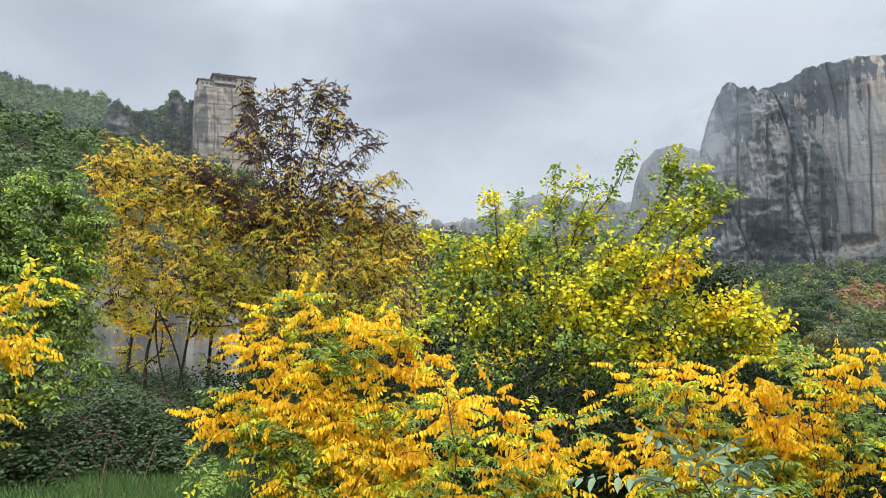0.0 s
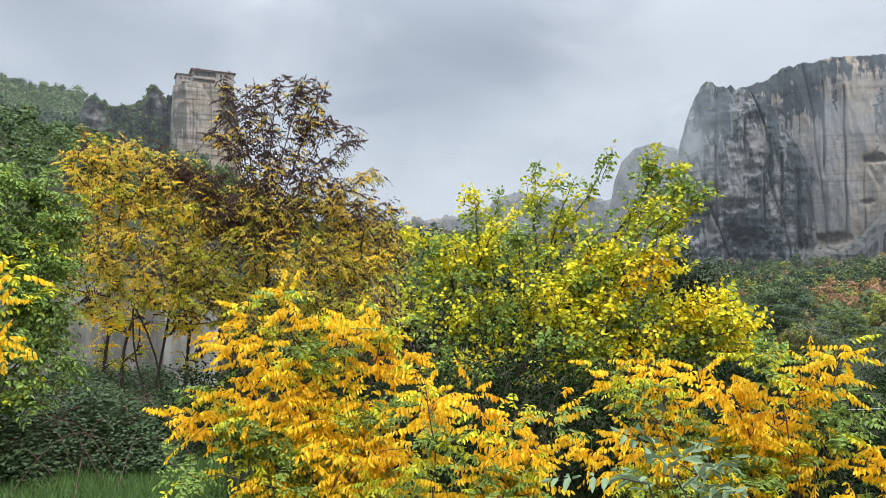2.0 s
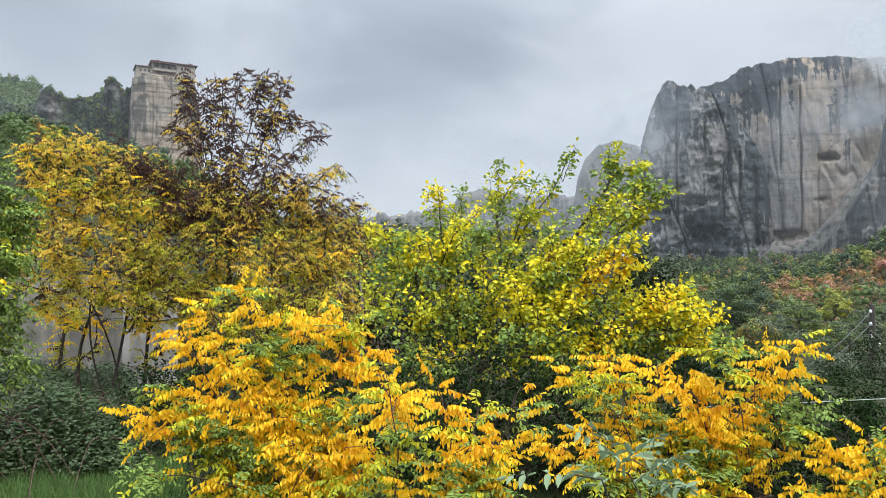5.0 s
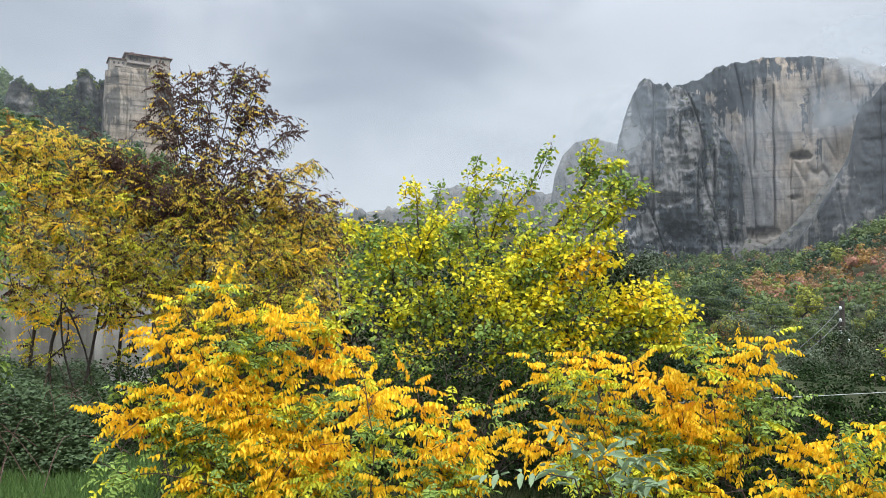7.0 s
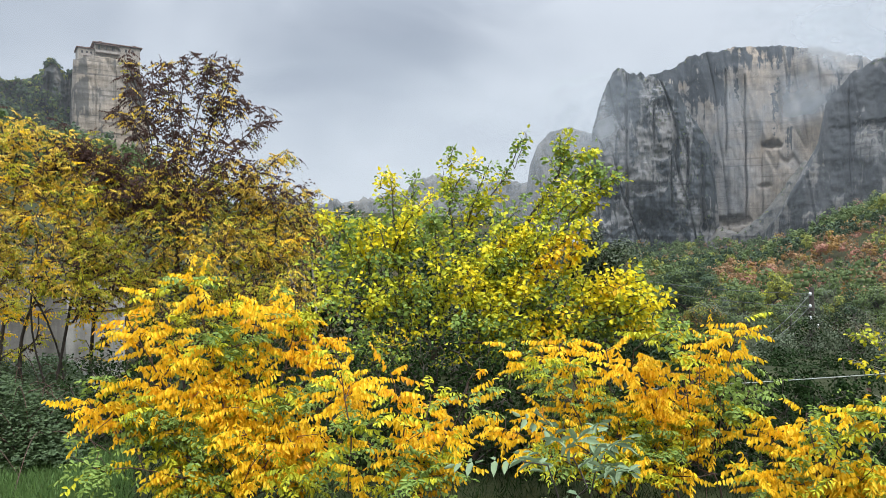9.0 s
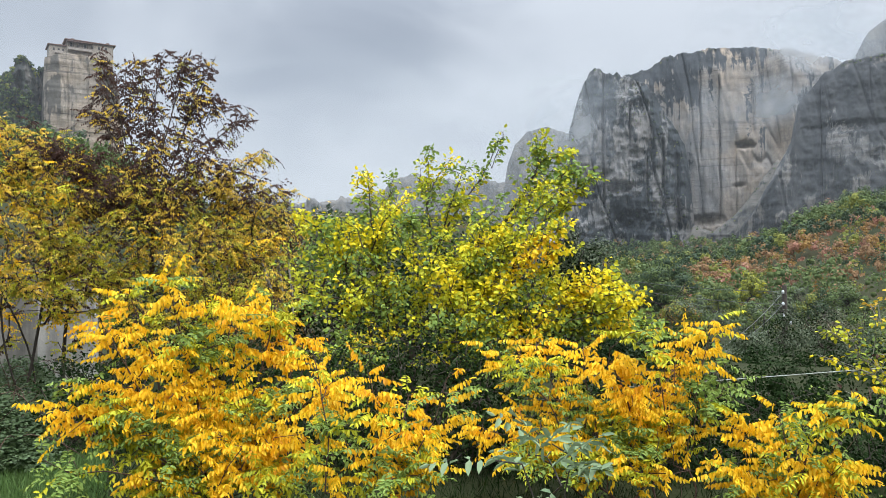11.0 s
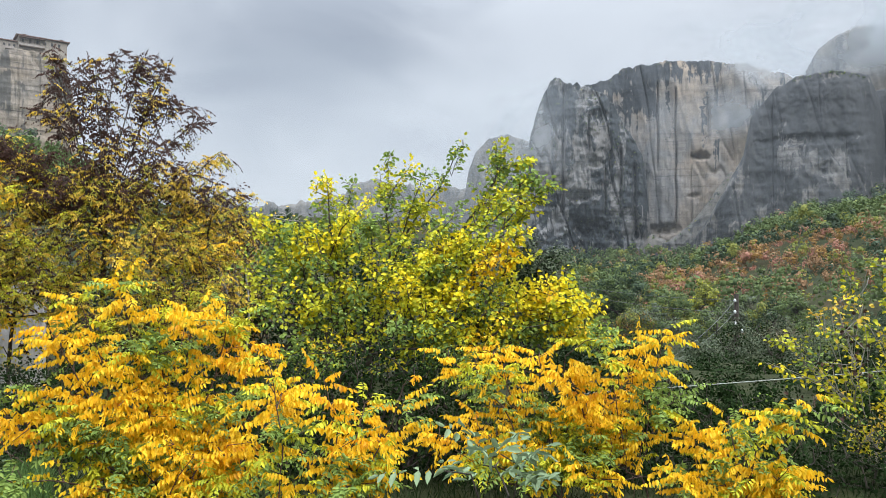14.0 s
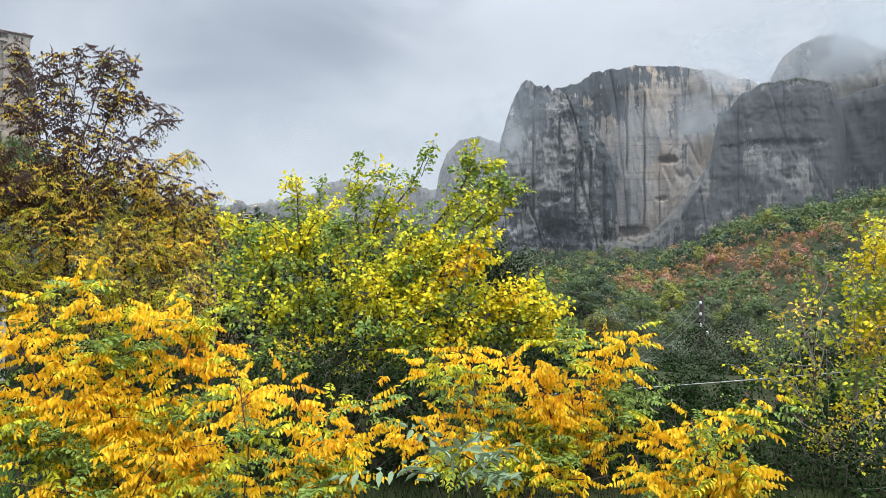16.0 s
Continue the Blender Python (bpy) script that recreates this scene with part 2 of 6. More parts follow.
def mist_material(name, amount, scale, lo, hi, shift=(0, 0, 0), stretch=(1, 1, 1.7)):
    """Drifting cloud: white droplets that let most light pass, thinning out to nothing at the rim."""
    m, nt, bsdf, out = material(name)
    nt.nodes.remove(bsdf)
    n, link = nt.nodes.new, nt.links.new
    tex = noise_node(nt, scale, 4, 0.5, stretch, 0.25, shift)
    wisps = ramp_node(nt, tex, [(lo, (0, 0, 0)), (hi, (1, 1, 1))])
    uv = n("ShaderNodeUVMap")
    xyz = n("ShaderNodeSeparateXYZ")
    link(uv.outputs[0], xyz.inputs[0])

    def math_(op, a, b):
        q = n("ShaderNodeMath")
        q.operation = op
        for k, value in enumerate((a, b)):
            if isinstance(value, (int, float)):
                q.inputs[k].default_value = value
            else:
                link(value, q.inputs[k])
        return q.outputs[0]

    def hump(x):
        return math_("MULTIPLY", math_("MULTIPLY", x, math_("SUBTRACT", 1.0, x)), 4.0)

    rim = math_("MULTIPLY", hump(xyz.outputs[0]), hump(xyz.outputs[1]))
    fac = math_("MULTIPLY", math_("MULTIPLY", rim, wisps), amount)
    a, b, mx, my = n("ShaderNodeBsdfDiffuse"), n("ShaderNodeBsdfTranslucent"), n("ShaderNodeMixShader"), n("ShaderNodeMixShader")
    a.inputs[0].default_value = b.inputs[0].default_value = (0.62, 0.66, 0.70, 1)
    clear = n("ShaderNodeBsdfTransparent")
    mx.inputs[0].default_value = 0.5
    link(a.outputs[0], mx.inputs[1])
    link(b.outputs[0], mx.inputs[2])
    link(fac, my.inputs[0])
    link(clear.outputs[0], my.inputs[1])
    link(mx.outputs[0], my.inputs[2])
    link(my.outputs[0], out.inputs[0])
    return m


LEAF = {
    "yellow": leaf_material("leaf_golden_yellow", [(0.96, 0.58, 0.014), (0.97, 0.63, 0.022), (0.97, 0.67, 0.05), (0.95, 0.545, 0.02)], 0.36),
    "orange": leaf_material("leaf_orange_yellow", [(0.92, 0.49, 0.012), (0.94, 0.55, 0.02), (0.84, 0.42, 0.05)], 0.42),
    "lime": leaf_material("leaf_yellow_green", [(0.46, 0.48, 0.028), (0.64, 0.60, 0.035), (0.34, 0.40, 0.035)]),
    "green": leaf_material("leaf_mid_green", [(0.15, 0.24, 0.045), (0.25, 0.34, 0.075), (0.18, 0.27, 0.06)]),
    "brown": leaf_material("leaf_withered_brown", [(0.036, 0.018, 0.015), (0.085, 0.042, 0.03), (0.050, 0.025, 0.020)], 0.12),
    "olive": leaf_material("leaf_dull_olive", [(0.30, 0.28, 0.034), (0.46, 0.40, 0.045), (0.24, 0.25, 0.034)]),
    "ochre": leaf_material("leaf_ochre", [(0.68, 0.46, 0.05), (0.80, 0.58, 0.08), (0.54, 0.33, 0.045)]),
    "lemon": leaf_material("leaf_lemon", [(0.80, 0.64, 0.016), (0.88, 0.71, 0.026), (0.68, 0.60, 0.028)]),
    # near-black green: the shade of hollows and gaps is put into this leaf colour
    "deep": leaf_material("leaf_shade_deep_green", [(0.008, 0.018, 0.005), (0.018, 0.036, 0.010), (0.012, 0.024, 0.007)], 0.08, 0.8, 0.04),
    "bramble": leaf_material("leaf_bramble_green", [(0.046, 0.082, 0.030), (0.096, 0.142, 0.062), (0.062, 0.102, 0.039)], 0.2, 0.55, 0.3),
    "grey": leaf_material("leaf_grey_green", [(0.15, 0.22, 0.12), (0.24, 0.32, 0.18), (0.19, 0.26, 0.14)], 0.3),
    "silver": leaf_material("leaf_silver_olive", [(0.070, 0.092, 0.056), (0.140, 0.165, 0.102), (0.050, 0.070, 0.042)], 0.2),
    # thicket green, darkened likewise to carry the shade between the bushes
    "thicket": leaf_material("leaf_shade_thicket_green", [(0.016, 0.028, 0.012), (0.034, 0.050, 0.022), (0.022, 0.036, 0.016)], 0.12, 0.8, 0.05),
    "wood": leaf_material("leaf_far_green", [(0.066, 0.108, 0.036), (0.130, 0.175, 0.054), (0.090, 0.135, 0.044)], 0.25),
    "wood_hill": leaf_material("leaf_hill_green", [(0.070, 0.118, 0.042), (0.120, 0.172, 0.060), (0.088, 0.140, 0.048)], 0.25),
    "wood_dark": leaf_material("leaf_far_dark", [(0.032, 0.058, 0.030), (0.058, 0.092, 0.044)], 0.2),
    "wood_light": leaf_material("leaf_far_light", [(0.19, 0.22, 0.045), (0.28, 0.28, 0.055), (0.15, 0.19, 0.05)], 0.3),
    "rust": leaf_material("leaf_far_rust", [(0.27, 0.150, 0.070), (0.34, 0.20, 0.10), (0.21, 0.12, 0.06)], 0.25),
    "pink": leaf_material("leaf_far_red", [(0.32, 0.14, 0.10), (0.38, 0.19, 0.13)], 0.25),
    "tawny": leaf_material("leaf_far_tawny", [(0.34, 0.20, 0.05), (0.26, 0.14, 0.045)], 0.25),
    "grass": leaf_material("grass_green", [(0.066, 0.130, 0.034), (0.115, 0.195, 0.054), (0.094, 0.155, 0.050)], 0.25),
}
BARK = bark_material("bark_dark_brown", (0.022, 0.017, 0.014), (0.085, 0.066, 0.052))
BARK_RED = bark_material("bark_reddish_twig", (0.045, 0.022, 0.016), (0.13, 0.075, 0.055))
BARK_GREY = bark_material("bark_pale_grey", (0.17, 0.155, 0.135), (0.36, 0.33, 0.29))
# narrow dark marks at 30.37 and 32.64 paint crack shade into the colour
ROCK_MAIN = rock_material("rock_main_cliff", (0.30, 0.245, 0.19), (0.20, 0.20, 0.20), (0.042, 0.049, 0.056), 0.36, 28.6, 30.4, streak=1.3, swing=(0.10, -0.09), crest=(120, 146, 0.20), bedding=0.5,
                          marks=((28.1, 12.6, 1.6, 2.0, 0.30), (28.6, 9.0, 0.7, 2.6, -0.20), (31.0, 15.0, 4.2, 1.5, 0.30), (25.2, 14.0, 1.8, 1.2, 0.30), (30.2, 8.6, 1.3, 4.2, -0.26), (31.8, 6.2, 1.3, 2.6, -0.28), (31.2, 11.9, 0.9, 2.0, -0.24), (30.37, 10.6, 0.16, 3.4, 0.5),
                                 (32.64, 11.6, 0.22, 2.8, 0.45), (33.6, 9.0, 1.2, 1.4, 0.30), (33.6, 12.0, 0.9, 2.2, 0.16), (29.2, 4.4, 1.2, 1.2, -0.2)))
# marks paint crevice shade, shade under the alcove and a lit left edge
ROCK_DARK = rock_material("rock_dark_buttress", (0.19, 0.18, 0.17), (0.13, 0.135, 0.14), (0.024, 0.031, 0.036), 0.55, bedding=0.6,
                          marks=((20.6, 9.0, 0.7, 4.2, -0.42), (23.5, 5.9, 1.0, 0.8, -0.55), (24.7, 8.4, 0.9, 0.8, -0.42), (25.1, 10.7, 0.8, 0.6, -0.32), (21.8, 3.6, 0.6, 1.4, -0.40), (27.2, 3.4, 0.7, 1.6, -0.36), (26.2, 5.6, 0.4, 1.6, -0.25),
                                 (24.2, 3.4, 1.9, 1.7, 0.38), (21.8, 12.6, 1.6, 1.6, 0.15), (27.3, 8.4, 0.45, 1.6, 0.45), (28.0, 6.0, 0.4, 2.2, 0.45), (26.2, 10.8, 0.5, 1.6, 0.45), (25.3, 12.6, 0.5, 1.0, 0.3), (23.4, 12.6, 1.0, 0.7, -0.15)))
# the thin wide mark at height 9.6 paints the overhang's shadow line
ROCK_DOME = rock_material("rock_dark_dome", (0.165, 0.150, 0.135), (0.110, 0.110, 0.110), (0.032, 0.035, 0.038), 0.62, streak=1.25, crest=(72, 84, 0.10), bedding=0.7, bed_scale=0.9,
                          marks=((39.6, 11.4, 3.2, 1.7, 0.30), (38.9, 7.6, 1.7, 1.5, -0.32), (41.2, 7.0, 1.3, 1.8, -0.25), (36.6, 7.2, 0.9, 2.6, 0.12), (39.6, 9.6, 2.6, 0.35, 0.35), (39.8, 4.6, 0.6, 1.6, -0.35), (44.8, 9.6, 2.6, 2.8, 0.7), (44.6, 5.6, 1.4, 0.8, -0.18), (48.0, 9.0, 2.8, 3.2, 0.6)))
ROCK_TOWER = rock_material("rock_pale_pillar", (0.33, 0.262, 0.190), (0.225, 0.20, 0.172), (0.085, 0.078, 0.068), 0.45, streak=1.3, bedding=1.0, bed_scale=1.0, marks=((-16.0, 11.5, 1.6, 2.4, -0.15), (-18.4, 12.6, 0.5, 2.0, 0.2), (-17.2, 10.0, 0.3, 2.4, 0.25), (-15.0, 12.0, 0.8, 2.0, 0.3)))
ROCK_SIDE = rock_material("rock_grey_ledges", (0.165, 0.150, 0.130), (0.115, 0.113, 0.108), (0.040, 0.043, 0.043), 0.42)
ROCK_LEDGE = rock_material("rock_weathered_shoulder", (0.150, 0.130, 0.108), (0.090, 0.088, 0.084), (0.024, 0.028, 0.026), 0.56, bedding=0.9, bed_scale=0.6)
GROUND = ground_material()
CONCRETE = wall_material("old_concrete", (0.16, 0.145, 0.125), (0.34, 0.315, 0.28))
LIMEWASH = wall_material("pale_render", (0.32, 0.295, 0.265), (0.52, 0.49, 0.45))

# ---- building helpers ----
EYE = 1.7


def polar(az, el, d):
    """A point d metres off over the ground, at a bearing and a height angle from the viewpoint."""
    a = radians(az)
    return np.array((d * math.sin(a), d * math.cos(a), EYE + d * math.tan(radians(el))))


def unit(v):
    return v / np.maximum(np.linalg.norm(v, axis=-1, keepdims=True), 1e-9)


def mesh_from(name, verts, quads, mats, index=None, smooth=False, uv=None):
    me = bpy.data.meshes.new(name)
    verts, quads = np.asarray(verts, np.float32).reshape(-1, 3), np.asarray(quads, np.int32).reshape(-1, 4)
    me.vertices.add(len(verts))
    me.vertices.foreach_set("co", verts.ravel())
    me.loops.add(quads.size)
    me.loops.foreach_set("vertex_index", quads.ravel())
    me.polygons.add(len(quads))
    me.polygons.foreach_set("loop_start", np.arange(0, quads.size, 4, dtype=np.int32))
    for m in mats:
        me.materials.append(m)
    if index is not None:
        me.polygons.foreach_set("material_index", np.asarray(index, np.int32))
    if smooth:
        me.polygons.foreach_set("use_smooth", np.ones(len(quads), bool))
    if uv is not None:
        me.uv_layers.new(name="UVMap").data.foreach_set("uv", np.asarray(uv, np.float32)[quads.ravel()].ravel())
    me.update(calc_edges=True)
    me.validate()
    return me


def part(name, data, mat, parent, label=""):
    """One mesh, from a bmesh or a finished mesh, under a thing or a part."""
    if isinstance(data, bmesh.types.BMesh):
        me = bpy.data.meshes.new(name)
        data.to_mesh(me)
        data.free()
        if mat:
            me.materials.append(mat)
    else:
        me = data
    ob = new(name, me)
    ob.parent = parent
    if parent is not None:
        ob.matrix_parent_inverse = parent.matrix_basis.inverted()
    return tagged(ob, label)


def thing(name, place, label, category, group="", kind=""):
    ob = new(name)
    ob.empty_display_size = 0.2
    ob.matrix_basis = Matrix.Translation(place)
    return tagged(ob, label, category, group, kind)


def box_bm(size, at=(0, 0, 0), turn=0.0, bevel=0.0):
    bm = bmesh.new()
    bmesh.ops.create_cube(bm, size=1.0)
    bmesh.ops.scale(bm, vec=size, verts=bm.verts)
    if bevel:
        bmesh.ops.bevel(bm, geom=bm.edges[:], offset=bevel, segments=1, affect="EDGES")
    bmesh.ops.transform(bm, matrix=pose(*at, 0, 0, turn), verts=bm.verts)
    return bm


# ---- the ground ----
AZS = (-36, -25, -17, -8, 0, 10, 20, 30, 40, 48)
RADII = (0, 12, 25, 50, 100, 200, 350, 550, 900)
HEIGHTS = (
    (0, 0.0, 0.6, 3, 9, 29, 75, 141, 164), (0, 0.0, 0.5, 2, 8, 27, 70, 126, 137), (0, 0, 0, 0, 5, 18, 54, 70, 82),
    (0, 0, -0.6, -2, 0, 6, 26, 42, 72), (0, 0, -1, -3, -3, 2, 14, 36, 66), (0, 0, -1.2, -4, -6, -4, 4, 30, 62),
    (0, 0, -1.5, -5, -8, -9, -3, 12, 20), (0, 0, -1.5, -5, -8, -8, -1, 14, 22), (0, 0, -1.5, -5, -7.5, -6, 21, 44, 48),
    (0, 0, -1.5, -5, -7, -2, 29, 50, 54),
)


def ground_height(x, y):
    x, y = np.asarray(x, float), np.asarray(y, float)
    az, r = np.degrees(np.arctan2(x, y)), np.hypot(x, y)
    cols = [np.interp(r, RADII, h) for h in HEIGHTS]
    flat = cols[-1] * 0.0
    bearings = [-180, -100] + list(AZS) + [100, 180]
    stack = np.stack([flat, cols[0] * 0.5] + cols + [cols[-1] * 0.5, flat], -1)
    k = np.clip(np.searchsorted(bearings, az) - 1, 0, len(bearings) - 2)
    b = np.asarray(bearings, float)
    w = np.clip((az - b[k]) / (b[k + 1] - b[k]), 0, 1)
    w = w * w * (3 - 2 * w)
    z = np.take_along_axis(stack, k[..., None], -1)[..., 0] * (1 - w) + np.take_along_axis(stack, (k + 1)[..., None], -1)[..., 0] * w
    far = np.clip((r - 12) / 200, 0, 1)
    z = z + far * (2.5 * np.sin(x * 0.021 + 1.3) * np.cos(y * 0.017) + 1.4 * np.sin(x * 0.06 + y * 0.045))
    return z + 0.04 * np.sin(x * 1.7) * np.cos(y * 1.3) * np.clip(r / 3, 0, 1)


def build_ground():
    az = np.radians(np.concatenate([np.linspace(-180, -42, 24, endpoint=False), np.linspace(-42, 54, 150, endpoint=False), np.linspace(54, 180, 22, endpoint=False)]))
    r = np.concatenate([[0.0], np.geomspace(0.6, 4500, 150)])
    A, R = np.meshgrid(az, r)
    X, Y = R * np.sin(A), R * np.cos(A)
    Z = ground_height(X, Y)
    v = np.stack([X, Y, Z], -1).reshape(-1, 3)
    na, nr = len(az), len(r)
    i, j = np.meshgrid(np.arange(nr - 1), np.arange(na), indexing="ij")
    q = np.stack([i * na + j, i * na + (j + 1) % na, (i + 1) * na + (j + 1) % na, (i + 1) * na + j], -1)
    ob = new("ground", mesh_from("ground", v, q, [GROUND], smooth=True))
    tagged(ob, "earth and weeds falling to a wooded valley and rising to cliffs", "ground", kind="structure")


build_ground()


# ---- rocks ----
def fbm(p, octaves=4):
    return noise.fractal(p, 1.0, 2.0, octaves, noise_basis="PERLIN_ORIGINAL")


FACES = {}


def rock(name, label, d, skyline, base_el, thick, mat, seed, columns=230, rows=140, power=5.0, lean=0.0, flutes=5.0,
         beds=1.0, ragged=0.12, grooves=(), dents=(), crevice=2.5, blocks=1.2, grit=0.6, shoulder=1.0):
    """A standing mass of rock: its crest follows the skyline (bearing, height angle), its faces carry flutes, beds, grooves and caves."""
    azs, els = [p[0] for p in skyline], [p[1] for p in skyline]
    u = np.linspace(0, 1, columns)
    az = azs[0] + (azs[-1] - azs[0]) * u
    crest = np.interp(az, azs, els)
    crest = crest + np.array([ragged * 2.0 * fbm(Vector((a * 1.6, seed * 7.3, 0.5)), 5) for a in az])
    s = np.abs(2 * u - 1)
    turn = thick * (1 - np.clip(1 - s ** power, 0, 1) ** (1 / power))
    v = np.linspace(0, 1, rows)
    verts = np.zeros((rows + 7, columns, 3))
    for i in range(columns):
        a = radians(az[i])
        top, bottom = EYE + d * math.tan(radians(crest[i])), EYE + d * math.tan(radians(base_el)) - 14
        sx, cx = math.sin(a), math.cos(a)
        side = 1 - s[i] ** 8
        for k in range(rows):
            z = bottom + (top - bottom) * v[k]
            lateral = az[i] * d * 0.01745
            off = flutes * 1.6 * fbm(Vector((lateral / 34, z / 150, seed)), 4) + flutes * 0.35 * fbm(Vector((lateral / 8, z / 60, seed + 5)), 3)
            crack = abs(fbm(Vector((lateral / 30 + 0.006 * z, z / 170, seed + 33)), 3))
            off += crevice * max(0.0, 1 - crack * 20)
            off += flutes * 3.2 * abs(fbm(Vector((lateral / 60 + 0.004 * z, z / 300, seed + 20)), 3))
            off += beds * 0.45 * fbm(Vector((lateral / 90, z / 4.5, seed + 9)), 3) + grit * fbm(Vector((lateral / 4, z / 4, seed + 2)), 3) + flutes * 0.6 * abs(fbm(Vector((lateral / 12 + 0.02 * z, z / 60, seed + 3)), 4)) + blocks * abs(fbm(Vector((lateral / 18, z / 14, seed + 6)), 4))
            off += lean * v[k] * (top - bottom) + shoulder * max(0.0, v[k] - 0.90) ** 1.5 * 140
            el = math.degrees(math.atan2(z - EYE, d))
            for ga, e0, e1, w, depth in grooves:
                if e0 < el < e1:
                    wob = ga + 0.03 * math.sin(el * 1.7 + ga)
                    off += depth * math.exp(-((az[i] - wob) / w) ** 2) * min(1.0, (el - e0) / 0.6, (e1 - el) / 0.6)
            for ga, ge, wa, we, depth in dents:
                q = ((az[i] - ga) / wa) ** 2 + ((el - ge) / we) ** 2
                q += 0.5 * fbm(Vector((az[i] * 2.5, el * 3.0, seed + 1)), 3)
                if q < 1.0:
                    off += depth * max(0.0, 1 - q) ** 0.8
            r = d + turn[i] + off * side
            verts[k, i] = (r * sx, r * cx, EYE + (z - EYE) * (1 + (r / d - 1) * 0.8))
        top = verts[rows - 1, i, 2]
        r1 = math.hypot(verts[rows - 1, i, 0], verts[rows - 1, i, 1])
        r2 = max(d + thick, r1 + 0.5)
        for k in range(1, 6):
            r = r1 + (r2 - r1) * k / 5
            verts[rows - 1 + k, i] = (r * sx, r * cx, top - 0.02 * (r - r1))
        for k, z in ((5, (top + bottom) / 2), (6, bottom)):
            verts[rows + k, i] = (r2 * sx, r2 * cx, z)
    n = rows + 7
    i, j = np.meshgrid(np.arange(n - 1), np.arange(columns - 1), indexing="ij")
    q = np.stack([i * columns + j, i * columns + j + 1, (i + 1) * columns + j + 1, (i + 1) * columns + j], -1)
    ob = new(name, mesh_from(name, verts, q, [mat], smooth=True))
    FACES.setdefault(name, []).append((az, verts[:rows]))
    return tagged(ob, label, "cliff", kind="structure")


rock("rock_cliff", "tall tan and grey cliff streaked with black stains", 530,
     [(21.5, 11.0), (23.0, 13.6), (24.6, 14.2), (25.9, 14.35), (26.6, 15.1), (28.4, 15.4), (31.0, 15.4), (34.7, 14.9), (38.0, 13.9), (40.0, 12.5)],
     1.3, 90, ROCK_MAIN, 3, columns=320, rows=150, flutes=3.6, ragged=0.12, crevice=2.5, blocks=0.9, grit=0.35, beds=0.15,
     grooves=[(30.6, 3.0, 13.6, 0.06, 5), (32.9, 9.0, 12.8, 0.12, 5), (29.3, 7.5, 14.2, 0.06, 4)],
     dents=[(32.4, 8.4, 0.75, 0.36, 9), (31.9, 5.5, 0.5, 0.18, 3), (29.6, 3.0, 1.6, 0.5, 6)])
rock("rock_bastion", "dark weathered rock bastion standing out from the cliff", 505,
     [(19.3, 6.5), (19.6, 10.0), (20.5, 13.0), (21.3, 14.7), (21.9, 14.95), (22.5, 14.5), (23.2, 14.3), (24.1, 14.2), (25.0, 13.6), (25.9, 12.8), (26.9, 11.0), (27.6, 9.8), (28.15, 8.6), (28.45, 6.6), (28.65, 4.0), (28.8, 1.6)],
     1.3, 40, ROCK_DARK, 5, grooves=[(26.6, 5.0, 9.6, 0.10, 7), (22.2, 4.0, 12.0, 0.10, 7), (24.2, 8.8, 12.0, 0.08, 5), (25.4, 4.0, 8.0, 0.08, 5), (27.6, 2.0, 8.4, 0.16, 7)], columns=230, rows=150, power=4.0, flutes=6.5, beds=2.2, ragged=0.22, crevice=4.5, blocks=4.0, grit=0.9,
     dents=[(23.5, 5.7, 0.95, 0.55, 9), (24.3, 3.2, 1.5, 0.9, 6), (24.7, 8.2, 0.7, 0.5, 4)])
rock("rock_apron", "pale bedded rock apron at the cliff foot", 500,
     [(27.6, 1.2), (28.6, 2.6), (30.0, 2.2), (31.4, 3.2), (32.4, 4.4), (33.4, 6.0), (34.4, 7.2), (35.6, 7.4), (36.6, 5)],
     0.8, 26, ROCK_SIDE, 6, columns=130, rows=60, power=3.0, lean=0.4, flutes=2.0, beds=2.2, ragged=0.08, crevice=1.0, blocks=0.8)
rock("rock_dome", "dark rounded rock dome with pale streaks", 430,
     [(31.5, 1.8), (33.0, 4.0), (34.6, 7.0), (35.3, 8.4), (35.8, 11.0), (37.4, 12.9), (38.9, 13.7), (41.5, 13.8), (43.3, 13.3), (43.9, 11.5), (44.3, 9.0)],
     2.4, 70, ROCK_DOME, 11, columns=230, rows=140, power=3.0, lean=0.18, flutes=4.0, ragged=0.06,
     crevice=1.2,
     blocks=1.4, beds=1.0, grit=0.8, grooves=[(37.25, 4.6, 12.9, 0.035, 3), (40.3, 10.4, 13.2, 0.03, 2), (41.9, 6.0, 9.0, 0.05, 2)],
     dents=[(39.4, 9.2, 3.4, 0.45, 3.4), (36.8, 6.6, 2.2, 0.5, 1.0), (40.6, 7.0, 0.9, 0.6, 1.8)])
rock("rock_buttress", "dark stained rock wall beside the dome", 462,
     [(42.2, 6.0), (42.6, 9.5), (43.4, 11.9), (45.0, 12.4), (47.5, 12.9), (50.5, 12.5), (55, 11), (60, 8)],
     4.2, 70, ROCK_DOME, 17, columns=150, rows=110, flutes=5.0, ragged=0.08)
rock("rock_peak", "rounded rock peak half lost in cloud", 640,
     [(38.4, 11.0), (39.2, 13.6), (40.3, 15.4), (41.4, 16.0), (42.7, 16.5), (44.2, 16.2), (46.6, 15.0), (49.5, 13.0)],
     5, 90, ROCK_SIDE, 23, columns=110, rows=80, power=3.0, lean=0.1, ragged=0.06)
